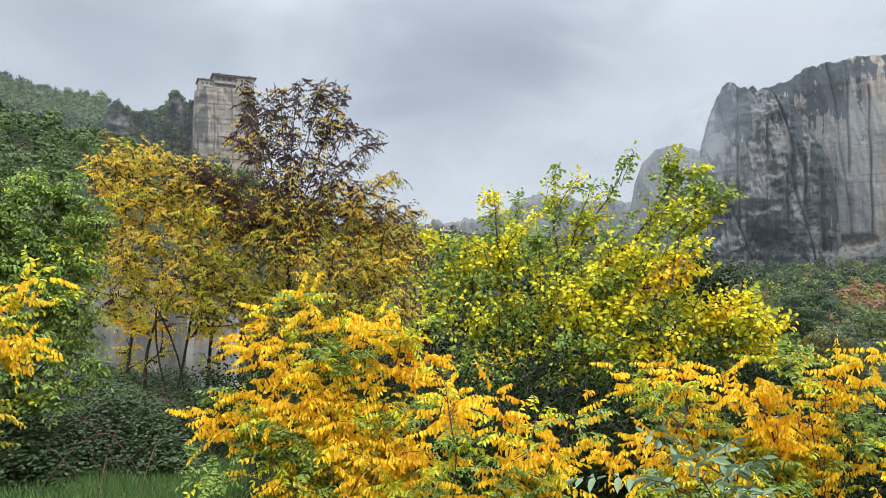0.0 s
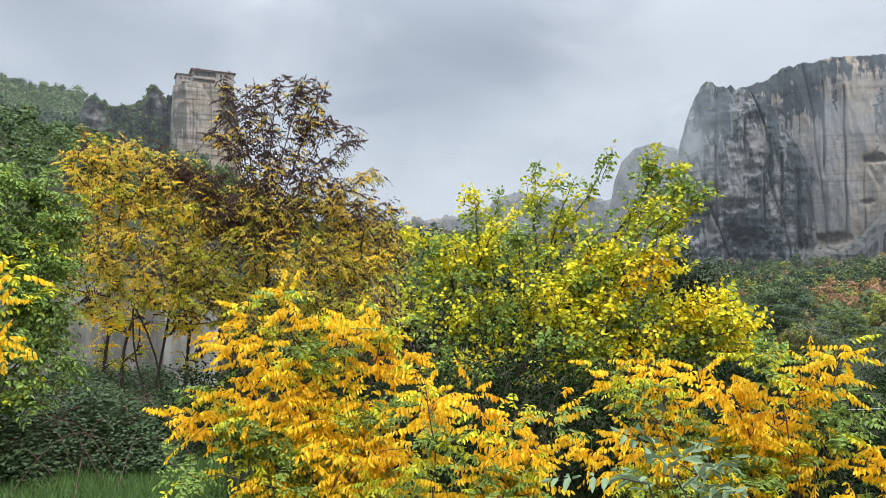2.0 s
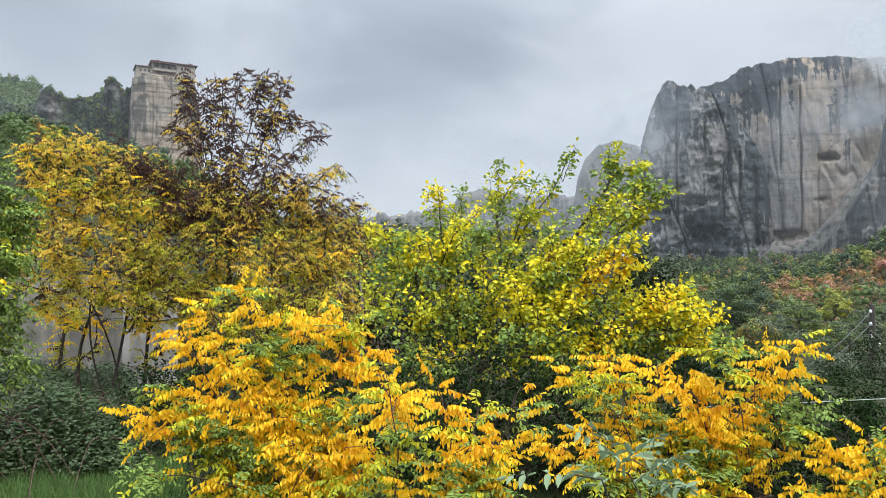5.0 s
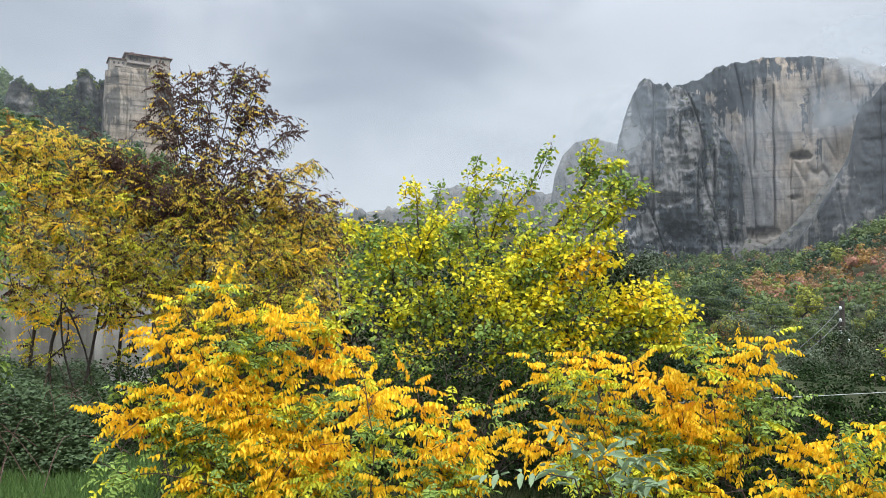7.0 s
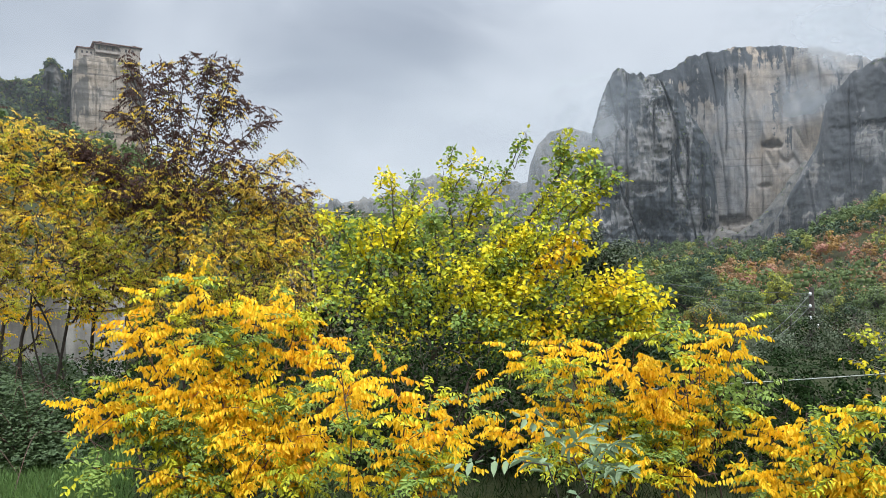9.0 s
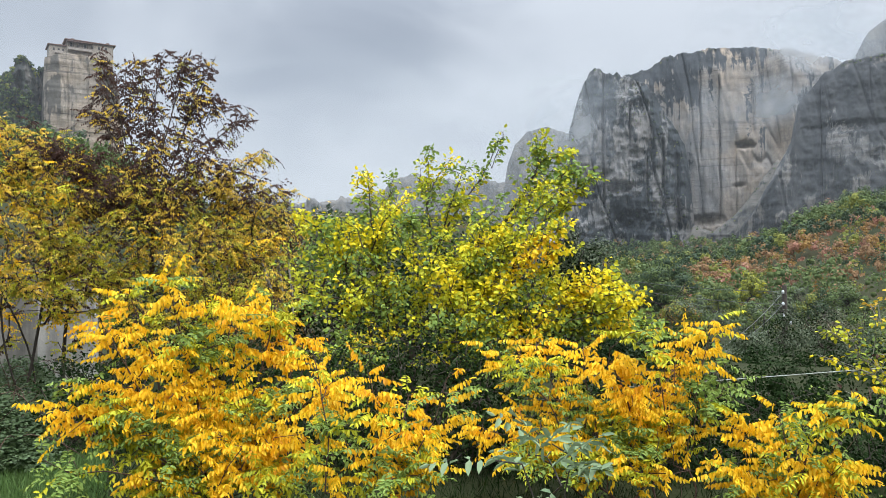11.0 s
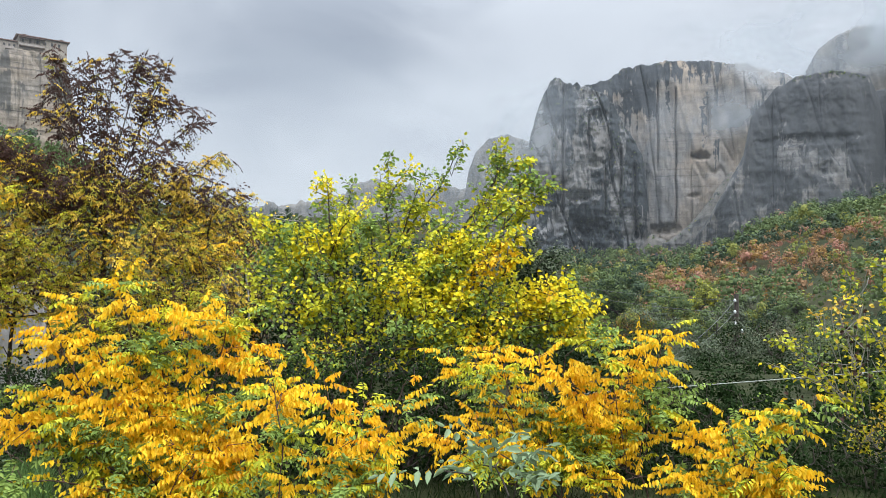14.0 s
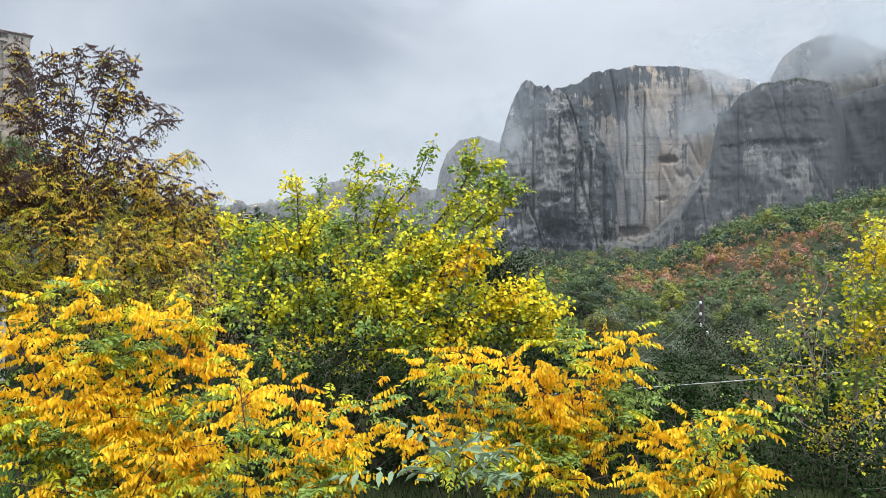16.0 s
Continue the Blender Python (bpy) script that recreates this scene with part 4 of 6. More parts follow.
def clump_quads(rng, centre, radius, count, size, tone, body=0.0):
    """Foliage of far trees: small leaf sprays on the outside of each crown's lumps; body: how large the leafy lumps inside are."""
    n = len(centre)
    lumps = 5 if body else 7
    ld = unit(rng.normal(size=(n, lumps, 3)) * np.array((1, 1, 0.8)) + np.array((0, 0, 0.35)))
    which = rng.integers(0, lumps, (n, count))
    hub = np.take_along_axis(ld, which[..., None].repeat(3, -1), 1) * 0.58
    d = unit(rng.normal(size=(n, count, 3)) + np.array((0, 0, 0.25)))
    p = hub + d * (rng.random((n, count, 1)) ** 0.30) * 0.38
    c = centre[:, None] + p * radius[:, None]
    nm = unit(unit(p * 0.8 + d * 0.5) + rng.normal(0, 0.22, d.shape))
    u = unit(np.cross(nm, rng.normal(size=nm.shape)))
    w = np.cross(nm, u)
    s = size[:, None, None] * rng.uniform(0.55, 1.25, (n, count, 1))
    v = np.stack([c + u * s, c + w * s * 0.7 + nm * s * 0.2, c - u * s * 0.9, c - w * s * 0.75 - nm * s * 0.15], 2)
    q = np.arange(n * count * 4).reshape(-1, 4)
    v, idx = v.reshape(-1, 3), np.repeat(tone, count)
    if body:
        swell = rng.uniform(0.7, 1.2, (n, lumps, len(BALL), 1)) * body
        inner = centre[:, None, None] + (ld[:, :, None] * 0.55 + BALL * swell) * radius[:, None, None]
        first = len(v) + np.arange(n * lumps)[:, None, None] * len(BALL)
        q = np.concatenate([q, (first + BALL_FACES).reshape(-1, 4)])
        v = np.concatenate([v, inner.reshape(-1, 3)])
        idx = np.concatenate([idx, np.repeat(tone, lumps * len(BALL_FACES))])
    return v, q, idx


def far_woods(name, label, az0, az1, r0, r1, n, spread, seed, size=(2.1, 3.7), quads=76, chooser=None, names=()):
    rng = np.random.default_rng(seed)
    az = np.radians(rng.uniform(az0, az1, n))
    r = np.sqrt(rng.uniform(r0 * r0, r1 * r1, n))
    # none grow inside or behind the pillar and its shoulder
    deg = np.degrees(az)
    clear = ~((deg > -25) & (deg < -13) & (r > 332))
    az, r, n = az[clear], r[clear], int(clear.sum())
    x, y = r * np.sin(az), r * np.cos(az)
    z = ground_height(x, y)
    rad = rng.uniform(size[0], size[1], n) * rng.choice([0.6, 1.0, 1.0, 1.35], n)
    tone = chooser(rng, np.degrees(az), r, x, y)
    small = np.isin(tone, [names.index(k) for k in ("rust", "pink", "tawny") if k in names])
    rad = np.where(small, rad * 0.75, rad)
    centre = np.stack([x, y, z + rad * 0.75], -1)
    radius = np.stack([rad, rad, rad * rng.uniform(0.8, 1.35, n)], -1)
    v, q, idx = clump_quads(rng, centre, radius, quads, rad * spread * np.clip(r / 260, 0.85, 1.15), tone, 0.15)
    ob = new(name, mesh_from(name, v, q, [LEAF[k] for k in names], idx))
    return tagged(ob, label, "woods", kind="stuff")


WOOD = ("wood", "wood_dark", "wood_light", "rust", "pink", "tawny")


def hill_tones(rng, az, r, x, y):
    patch = np.sin(x * 0.05 + 2) + np.cos(y * 0.043) + rng.normal(0, 0.7, len(x))
    t = np.where(patch > 0.7, 1, 0)
    t = np.where(rng.random(len(x)) < 0.10, 2, t)
    return np.where((rng.random(len(x)) < 0.03) | ((patch < -2.0) & (rng.random(len(x)) < 0.25)), 5, t)


def slope_tones(rng, az, r, x, y):
    n = len(x)
    band = np.exp(-((r - 245) / 60) ** 2) * (az > 27)
    patch = np.sin(x * 0.045) + np.cos(y * 0.06 + x * 0.02) + rng.normal(0, 0.6, n)
    t = np.where(patch > 0.7, 1, 0)
    t = np.where(rng.random(n) < 0.12, 2, t)
    autumn = rng.random(n) < 0.22 + 0.66 * band * (patch < 1.1)
    autumn &= ~((az > 38) & (r > 360))
    kind = rng.choice([3, 3, 3, 5, 4], n)
    return np.where(autumn, kind, t)


far_woods("hillside_woods", "dense green woods on the hill with autumn patches", -38, -12, 140, 600, 2600, 0.120, 101, size=(2.3, 4.4), quads=84, chooser=hill_tones, names=("wood_hill", "wood_dark", "wood", "rust", "pink", "tawny"))
far_woods("valley_woods", "green and rust autumn scrub below the cliffs", 18, 50, 150, 505, 3000, 0.120, 102, size=(2.0, 4.2), quads=76, chooser=slope_tones, names=WOOD)
far_woods("ridge_woods", "hazy woods on low ground between the hills", -13, 15, 150, 700, 200, 0.2, 103, size=(2.2, 4.5), chooser=hill_tones, names=WOOD)


def ledge_bushes():
    """Scrub on the ledges and crests of the rocks: bearing from and to, height share from and to, count, size."""
    rng = np.random.default_rng(7)
    spots = []
    for name, az0, az1, v0, v1, n, size in (("rock_cliff", 21, 36, 0.985, 1.0, 36, 0.7), ("rock_bastion", 26.0, 28.2, 0.3, 1.0, 90, 0.8), ("rock_bastion", 20.5, 26, 0.75, 1.0, 110, 0.8), ("rock_bastion", 21, 27, 0.2, 0.75, 60, 0.8), ("rock_bastion", 19.8, 26, 0.0, 0.14, 90, 2.0), ("rock_apron", 28, 35, 0.9, 1.0, 30, 0.8),
                                            ("rock_dome", 38.5, 43.2, 0.98, 1.0, 40, 0.8), ("rock_dome", 33, 36, 0.0, 0.22, 40, 1.4), ("rock_dome", 40, 44, 0.0, 0.3, 90, 2.2), ("rock_buttress", 43, 52, 0.0, 0.25, 110, 2.4),
                                            ("rock_ledges", -24.6, -19.0, 0.96, 1.0, 110, 1.1), ("rock_ledges", -23.6, -20.9, 0.3, 0.98, 420, 1.3), ("rock_ledges", -20.9, -19.6, 0.2, 0.75, 160, 1.0), ("rock_ledges", -24.9, -18.8, 0.1, 0.6, 380, 1.7), ("rock_pillar", -19.2, -17.2, 0.0, 0.34, 120, 1.1), ("rock_pillar", -17.4, -14, 0.0, 0.2, 60, 1.2)):
        az, verts = FACES[name][0]
        for _ in range(n):
            i = int(np.argmin(np.abs(az - (az0 + (az1 - az0) * rng.random()))))
            k = min(len(verts) - 1, int((v0 + (v1 - v0) * rng.random()) * (len(verts) - 1)))
            spots.append((*verts[k, i], size * rng.uniform(0.6, 1.5)))
    a = np.array(spots)
    rad = np.stack([a[:, 3]] * 3, -1)
    v, q, idx = clump_quads(rng, a[:, :3], rad, 26, a[:, 3] * 0.30, rng.choice([0, 1, 1, 2], len(a), p=[0.4, 0.25, 0.25, 0.1]))
    tagged(new("ledge_scrub", mesh_from("ledge_scrub", v, q, [LEAF[k] for k in WOOD], idx)), "dark green scrub growing on rock ledges", "scrub", kind="stuff")


ledge_bushes()


def valley_tree(label, az, el_top, el_low, d, half, tones, seed, quads=1500, size=0.16, category="tree", group="", bare=0.0, lumps=9):
    """A tree of the middle distance: forked trunk, and a crown of many leaf sprays in uneven lumps."""
    rng = np.random.default_rng(seed)
    foot = polar(az, 0, d)
    foot[2] = float(ground_height(foot[0], foot[1])) - 0.1
    top, low = EYE + d * math.tan(radians(el_top)), EYE + d * math.tan(radians(el_low))
    mid = np.array((foot[0], foot[1], (top + low) / 2))
    hz = (top - low) / 2
    hub = mid + unit(rng.normal(size=(lumps, 3)) * np.array((1, 1, 0.9))) * np.array((half * 0.62, half * 0.62, hz * 0.62)) * rng.uniform(0.6, 1.0, (lumps, 1))
    hub[0] = mid + np.array((0, 0, hz * 0.6))
    rad = rng.uniform(0.38, 0.58, lumps)
    tips = np.concatenate([hub[k] + unit(rng.normal(size=(7, 3))) * np.array((half, half, hz)) * rad[k] * 0.8 for k in range(lumps)])
    fork = foot + (mid - foot) * 0.55
    pos, par, ends = grow(rng, [[foot + (fork - foot) * i / 5 for i in range(6)]], tips, step=half * 0.2, wander=half * 0.03)
    r = limb_radii(par, ends, half * 0.006, 0.55)
    ob = thing("tree", foot, label, category, group)
    part("trunk", mesh_from("trunk", *tubes(pos, par, r, r > -1, 5), [BARK], smooth=True), None, ob)
    per = quads // lumps
    names = list(dict.fromkeys(tones))
    tone = np.array([names.index(t) for t in rng.choice(tones, lumps)])
    v, q, idx = clump_quads(rng, hub, rad[:, None] * np.array((half, half, hz)) * 1.25, per, np.full(lumps, size), tone, 0.16 if d > 40 else 0.0)
    mix = (rng.random(len(idx)) < 0.3) & (np.arange(len(idx)) < per * lumps)
    idx = np.where(mix, rng.integers(0, len(names), len(idx)), idx)
    part("crown", mesh_from("crown", v, q, [LEAF[t] for t in names], idx), None, ob)
    return ob



# ---- trees of the valley ----
VG = "trees in the valley"
valley_tree("broad green deciduous tree on the valley floor", 26.6, 0.1, -4.2, 90, 4.6, ["wood", "wood", "wood_dark"], 201, 9000, 0.125, group=VG)
valley_tree("yellow-green tree beside darker oaks", 32.4, -0.9, -3.6, 112, 3.0, ["wood_light", "lime", "wood_light"], 202, 6000, 0.14, group=VG)
valley_tree("pale green tree beside the yellow one", 30.2, -1.6, -4.4, 98, 3.0, ["wood", "wood_light"], 203, 6000, 0.125, group=VG)
_r = np.random.default_rng(55)
for k in range(34):
    _az, _d = 17 + 32 * (k + _r.random()) / 34, _r.uniform(48, 150)
    _top = -1.0 - 260 / _d * 0.55 + _r.uniform(-0.5, 0.5)
    _green = [["wood", "wood_dark"], ["wood_dark", "wood"], ["wood", "wood_light"], ["silver", "wood"]][int(_r.integers(0, 4))]
    valley_tree("rounded %s tree in the valley wood" % ("dark green" if "wood_dark" in _green else "mid-green"), _az, _top, _top - 300 / _d, _d, _r.uniform(2.2, 3.6), _green, 300 + k, 2900, 0.00125 * _d, group=VG)
valley_tree("grey-green evergreen with dense fine foliage", 20.4, 3.2, -6.5, 19, 1.05, ["silver", "deep", "silver"], 210, 12000, 0.036, lumps=16)
for _az, _top, _low, _d, _h in ((34.6, -3.3, -10.5, 27, 1.5), (37.6, -3.2, -10.5, 29, 1.6), (41.0, -4.2, -11, 26, 1.5), (32.0, -5.6, -10.5, 25, 1.0), (44.8, -3.4, -11, 28, 1.7), (48.5, -3.2, -11, 28, 1.7)):
    valley_tree("dense silver-green wild olive bush", _az, _top, _low, _d, _h, ["silver", "silver", "deep"], int(_az * 10), 9500, 0.036, "bush", "wild olives", lumps=14)
valley_tree("tawny shrub with fading leaves", 27.6, -3.0, -7.0, 24, 0.9, ["tawny", "wood_light", "silver"], 211, 4500, 0.035, "bush")

# ---- the monastery on the pillar ----
STONE = wall_material("monastery_masonry", (0.24, 0.21, 0.18), (0.36, 0.32, 0.275))
TILE = plain_material("roof_tile_grey_brown", (0.11, 0.060, 0.048), (0.17, 0.105, 0.085), 1.5)
DARK = plain_material("window_opening_dark", (0.010, 0.011, 0.013), (0.022, 0.023, 0.026), 3.0, 0.4)
PALE = plain_material("pale_plaster", (0.26, 0.225, 0.20), (0.36, 0.32, 0.29), 1.0)
TIMBER = bark_material("gallery_timber", (0.06, 0.045, 0.035), (0.13, 0.10, 0.08))


def hip_roof(w, dp, h, over):
    bm = bmesh.new()
    a, b, r = w / 2 + over, dp / 2 + over, max(w - dp, 1.0) / 2
    low = [bm.verts.new(p) for p in ((-a, -b, 0), (a, -b, 0), (a, b, 0), (-a, b, 0))]
    brim = [bm.verts.new((v.co.x, v.co.y, 0.35)) for v in low]
    top = [bm.verts.new((-r, 0, h)), bm.verts.new((r, 0, h))]
    bm.faces.new(low[::-1])
    for i in range(4):
        bm.faces.new((low[i], low[(i + 1) % 4], brim[(i + 1) % 4], brim[i]))
    bm.faces.new((brim[0], brim[1], top[1], top[0]))
    bm.faces.new((brim[1], brim[2], top[1]))
    bm.faces.new((brim[2], brim[3], top[0], top[1]))
    bm.faces.new((brim[3], brim[0], top[0]))
    return bm


def monastery():
    d = 341
    c = polar(-16.6, 14.1, d)
    turn = 24.0
    ob = thing("monastery", c, "stone monastery with tiled roofs and timber gallery on a rock pillar", "monastery")
    base = Matrix.Translation(c) @ pose(0, 0, 0, 0, 0, turn)

    def put(name, bm, mat, parent=ob, label=""):
        bmesh.ops.transform(bm, matrix=base, verts=bm.verts)
        return part(name, bm, mat, parent, label)

    blocks = ((1.6, 0, 17.5, 14, 7.4, 1.1, 0.9), (-10.2, -0.8, 6.4, 9, 5.0, 0.6, 0.6), (-1.0, 5, 10, 9, 7.9, 1.2, 0.7))
    for x, y, w, dp, h, rh, over in blocks:
        wall = put("wall", box_bm((w, dp, h + 4), (x, y, h / 2 - 2), 0, 0.06), STONE)
        rf = hip_roof(w, dp, rh, over)
        bmesh.ops.translate(rf, vec=(x, y, h), verts=rf.verts)
        put("roof", rf, TILE, ob, "grey-brown tiled roof")
    for k in range(6):
        win = put("window", box_bm((0.8, 0.3, 1.3), (-5.6 + k * 2.6, -7.02, 5.6)), DARK)
        put("frame", box_bm((1.05, 0.18, 0.16), (-5.6 + k * 2.6, -7.1, 4.85)), PALE, win)
    for k in range(5):
        win = put("window", box_bm((0.3, 0.8, 1.3), (10.37, -4.8 + k * 2.4, 5.6)), DARK)
        put("frame", box_bm((0.18, 1.05, 0.16), (10.45, -4.8 + k * 2.4, 4.85)), PALE, win)
    for x, z in ((-11.8, 4.2), (-10.0, 4.2), (-8.4, 4.2)):
        put("window", box_bm((0.7, 0.3, 1.0), (x, -5.32, z - 0.8)), DARK)
    gallery = put("gallery", box_bm((9.0, 1.6, 0.35), (-2.4, -7.8, 3.2)), TIMBER, ob, "timber gallery with pale panels")
    put("panel", box_bm((9.0, 0.2, 0.8), (-2.4, -8.5, 3.8)), PALE, gallery)
    put("canopy", box_bm((9.4, 2.0, 0.22), (-2.4, -7.9, 6.7)), TILE, gallery)
    for k in range(6):
        put("post", box_bm((0.2, 0.2, 2.2), (-6.7 + k * 1.72, -8.5, 5.6)), TIMBER, gallery)
    balcony = put("balcony", box_bm((3.0, 1.4, 0.3), (-10.0, -5.9, 1.6)), TIMBER)
    put("panel", box_bm((3.0, 0.16, 1.0), (-10.0, -6.5, 2.2)), PALE, balcony)
    for x, y, h in ((-4.5, -2, 9.4), (4.0, 1.0, 9.8), (8.8, -3, 9.2), (-10.6, 0.5, 6.8)):
        chim = put("chimney", box_bm((0.9, 0.9, 2.4), (x, y, h - 1.2), 0, 0.05), STONE)
        put("cap", box_bm((1.2, 1.2, 0.2), (x, y, h + 0.08)), TILE, chim)
    put("belfry", box_bm((1.6, 1.6, 2.0), (-8.6, 1.0, 6.2)), PALE)
    cross_ = put("cross", box_bm((0.12, 0.12, 2.4), (9.9, 3.0, 10.2)), DARK)
    put("arm", box_bm((0.9, 0.12, 0.12), (9.9, 3.0, 10.8)), DARK, cross_)


monastery()

# ---- power pole and lines ----
WIRE = plain_material("dark_wire", (0.05, 0.05, 0.05), (0.09, 0.09, 0.09), 2.0, 0.5)
PALE_WIRE = plain_material("pale_cable", (0.36, 0.37, 0.34), (0.48, 0.48, 0.44), 2.0, 0.5)
CERAMIC = plain_material("white_ceramic", (0.50, 0.52, 0.52), (0.66, 0.67, 0.67), 4.0, 0.3)


def line_mesh(name, a, b, sag, radius, n=28, sides=5):
    pts = np.array([np.asarray(a) + (np.asarray(b) - np.asarray(a)) * i / n - np.array((0, 0, sag * 4 * (i / n) * (1 - i / n))) for i in range(n + 1)])
    return mesh_from(name, *tubes(pts, np.arange(-1, n), np.full(n + 1, radius), np.ones(n + 1, bool), sides), [], smooth=True)


def power_pole():
    d = 62
    top = polar(34.75, -1.75, d)
    foot = top.copy()
    foot[2] = float(ground_height(top[0], top[1])) - 0.3
    ob = thing("power_pole", foot, "dark wooden power pole with white insulators", "pole")
    h = top[2] - foot[2]
    bm = bmesh.new()
    bmesh.ops.create_cone(bm, cap_ends=True, segments=10, radius1=0.24, radius2=0.18, depth=h)
    bmesh.ops.translate(bm, vec=(*foot[:2], foot[2] + h / 2), verts=bm.verts)
    part("post", bm, BARK, ob)
    for k, drop in enumerate((0.5, 1.4, 2.3, 2.9)):
        side = -1 if k < 3 else 1
        bm = bmesh.new()
        bmesh.ops.create_uvsphere(bm, u_segments=10, v_segments=6, radius=0.11)
        bmesh.ops.scale(bm, vec=(1, 1, 1.3), verts=bm.verts)
        at = top + np.array((side * 0.30, -0.25, -drop))
        bmesh.ops.translate(bm, vec=at, verts=bm.verts)
        ins = part("insulator", bm, CERAMIC, ob, "white ceramic insulator")
        part("bracket", box_bm((0.32, 0.05, 0.05), (top[0] + side * 0.15, top[1] - 0.2, at[2] - 0.12)), WIRE, ins)
        if k < 3:
            wire = new("power_line", line_mesh("power_line", at, polar(28.5, -7.6 - k * 0.25, 38), 0.5, 0.018))
            wire.data.materials.append(WIRE)
            tagged(wire, "thin dark power line sagging from the pole", "cable", "power lines")
    for k in range(2):
        wire = new("power_line", line_mesh("power_line", top + np.array((-0.2, 0, -0.5 - k)), polar(18.5, -0.3 - k * 0.5, 84), 0.6, 0.018))
        wire.data.materials.append(WIRE)
        tagged(wire, "thin dark power line sagging from the pole", "cable", "power lines")


power_pole()
_c = new("cable", line_mesh("cable", polar(20.5, -9.6, 8.6), polar(62, -3.2, 9.5), 0.03, 0.0045, 40, 6))
_c.data.materials.append(PALE_WIRE)
tagged(_c, "pale slack cable strung between trees", "cable")


# ---- the old wall ----
def old_wall():
    """A rendered concrete wall with a dressed end, behind the locust trees."""
    d = 11.6
    a, b, c = polar(-34, 0, 12.4), polar(-18.9, 0, d), polar(-15.9, 0, d - 0.25)
    ob = thing("garden_wall", (*b[:2], 0), "stained old concrete wall behind slender tree trunks", "wall", kind="structure")

    def run(name, p, q, top, thick, mat, label=""):
        mid, v = (p + q) / 2, q - p
        bm = box_bm((np.linalg.norm(v[:2]), thick, top + 0.4), (0, 0, 0), 0, 0.012)
        bmesh.ops.subdivide_edges(bm, edges=bm.edges[:], cuts=5, use_grid_fill=True)
        for vert in bm.verts:
            vert.co += Vector((0, 0.012 * noise.noise(vert.co * 1.7), 0.02 * noise.noise(vert.co * 1.1)))
        bmesh.ops.transform(bm, matrix=pose(mid[0], mid[1], top / 2 - 0.2, 0, 0, math.degrees(math.atan2(v[1], v[0]))), verts=bm.verts)
        return part(name, bm, mat, ob, label)

    run("wall_panel", a, b, 1.66, 0.24, CONCRETE)
    run("end_pier", b, c, 1.60, 0.42, LIMEWASH, "paler rendered pier")
    run("coping", a + np.array((0, -0.03, 0)), b + np.array((0, -0.03, 0)), 1.72, 0.32, CONCRETE).location.z = 0.0


old_wall()

# ---- near trees ----
BROWN_LIMBS = [
    ([(-12.2, 2.8, 9.00), (-12.5, 8.9, 8.95), (-12.8, 14.8, 8.90)], 36, .17, "D"),
    ([(-12.2, 2.8, 9.00), (-10.8, 10.2, 9.00), (-9.5, 15.4, 9.00)], 36, .17, "D"),
    ([(-12.2, 2.8, 9.00), (-9.5, 10.7, 8.97), (-8.0, 14.8, 8.94)], 33, .17, "D"),
    ([(-12.2, 2.8, 9.00), (-14.2, 10.9, 8.96), (-15.5, 14.6, 8.93)], 30, .17, "D"),
    ([(-12.2, 2.8, 9.00), (-14.6, 9.2, 9.02), (-16.1, 11.1, 9.04)], 22, .17, "D"),
    ([(-12.2, 2.8, 9.00), (-8.2, 9.0, 9.02), (-5.1, 11.7, 9.04)], 30, .17, "D"),
    ([(-12.2, 2.8, 9.00), (-8.6, 9.8, 9.10), (-7.5, 12.9, 9.20)], 26, .17, "D"),
    ([(-12.2, 2.8, 9.00), (-7.3, 7.3, 9.05), (-3.3, 8.4, 9.09)], 33, .17, "X"),
    ([(-12.2, 2.8, 9.00), (-6.4, 5.5, 9.11), (-2.0, 5.3, 9.21)], 33, .17, "X"),
    ([(-12.2, 2.8, 9.00), (-11.7, 11.9, 9.09), (-11.3, 15.1, 9.18)], 30, .17, "D"),
    ([(-12.2, 2.8, 9.00), (-13.8, 11.4, 9.12), (-13.8, 14.1, 9.25)], 26, .17, "D"),
    ([(-12.2, 2.8, 9.00), (-15.8, 6.2, 9.04), (-18.7, 8.6, 9.09)], 39, .17, "D"),
    ([(-12.2, 2.8, 9.00), (-15.4, 5.3, 8.92), (-16.7, 8.1, 8.83)], 30, .17, "D"),
]
leafy("locust_tree", "tall locust tree with withered brown and yellow leaves", "tree", (-11.2, 9.1),
      [(-11.9, 2.6, 9.1), (-9.6, 0.0, 9.2)],
      [(-8.5, 6.2, 9.1, .62, .5, .34, 30), (-4.3, 5.2, 9.1, .40, .4, .34, 20), (-12.6, 5.4, 8.9, .60, .5, .36, 30), (-2.6, 2.6, 9.3, .40, .4, .40, 20),
       (-5.6, 2.6, 9.1, .62, .5, .42, 32), (-10.2, 2.4, 8.8, .75, .5, .42, 36), (-7.0, -0.4, 8.9, .80, .5, .42, 34), (-10.6, -3.2, 8.8, .70, .4, .34, 26), (-4.4, -2.6, 8.8, .66, .4, .36, 30)],
      "XXXXMMTTT", 11, per_tip=7, back=0.28, leaf=0.15, leaflet=0.032, pairs=6, thin=0.0030, trunk_from=0.02, density=2.2, sag=0.6, slim=0.40, power=0.34, simple=True, shoots=BROWN_LIMBS)
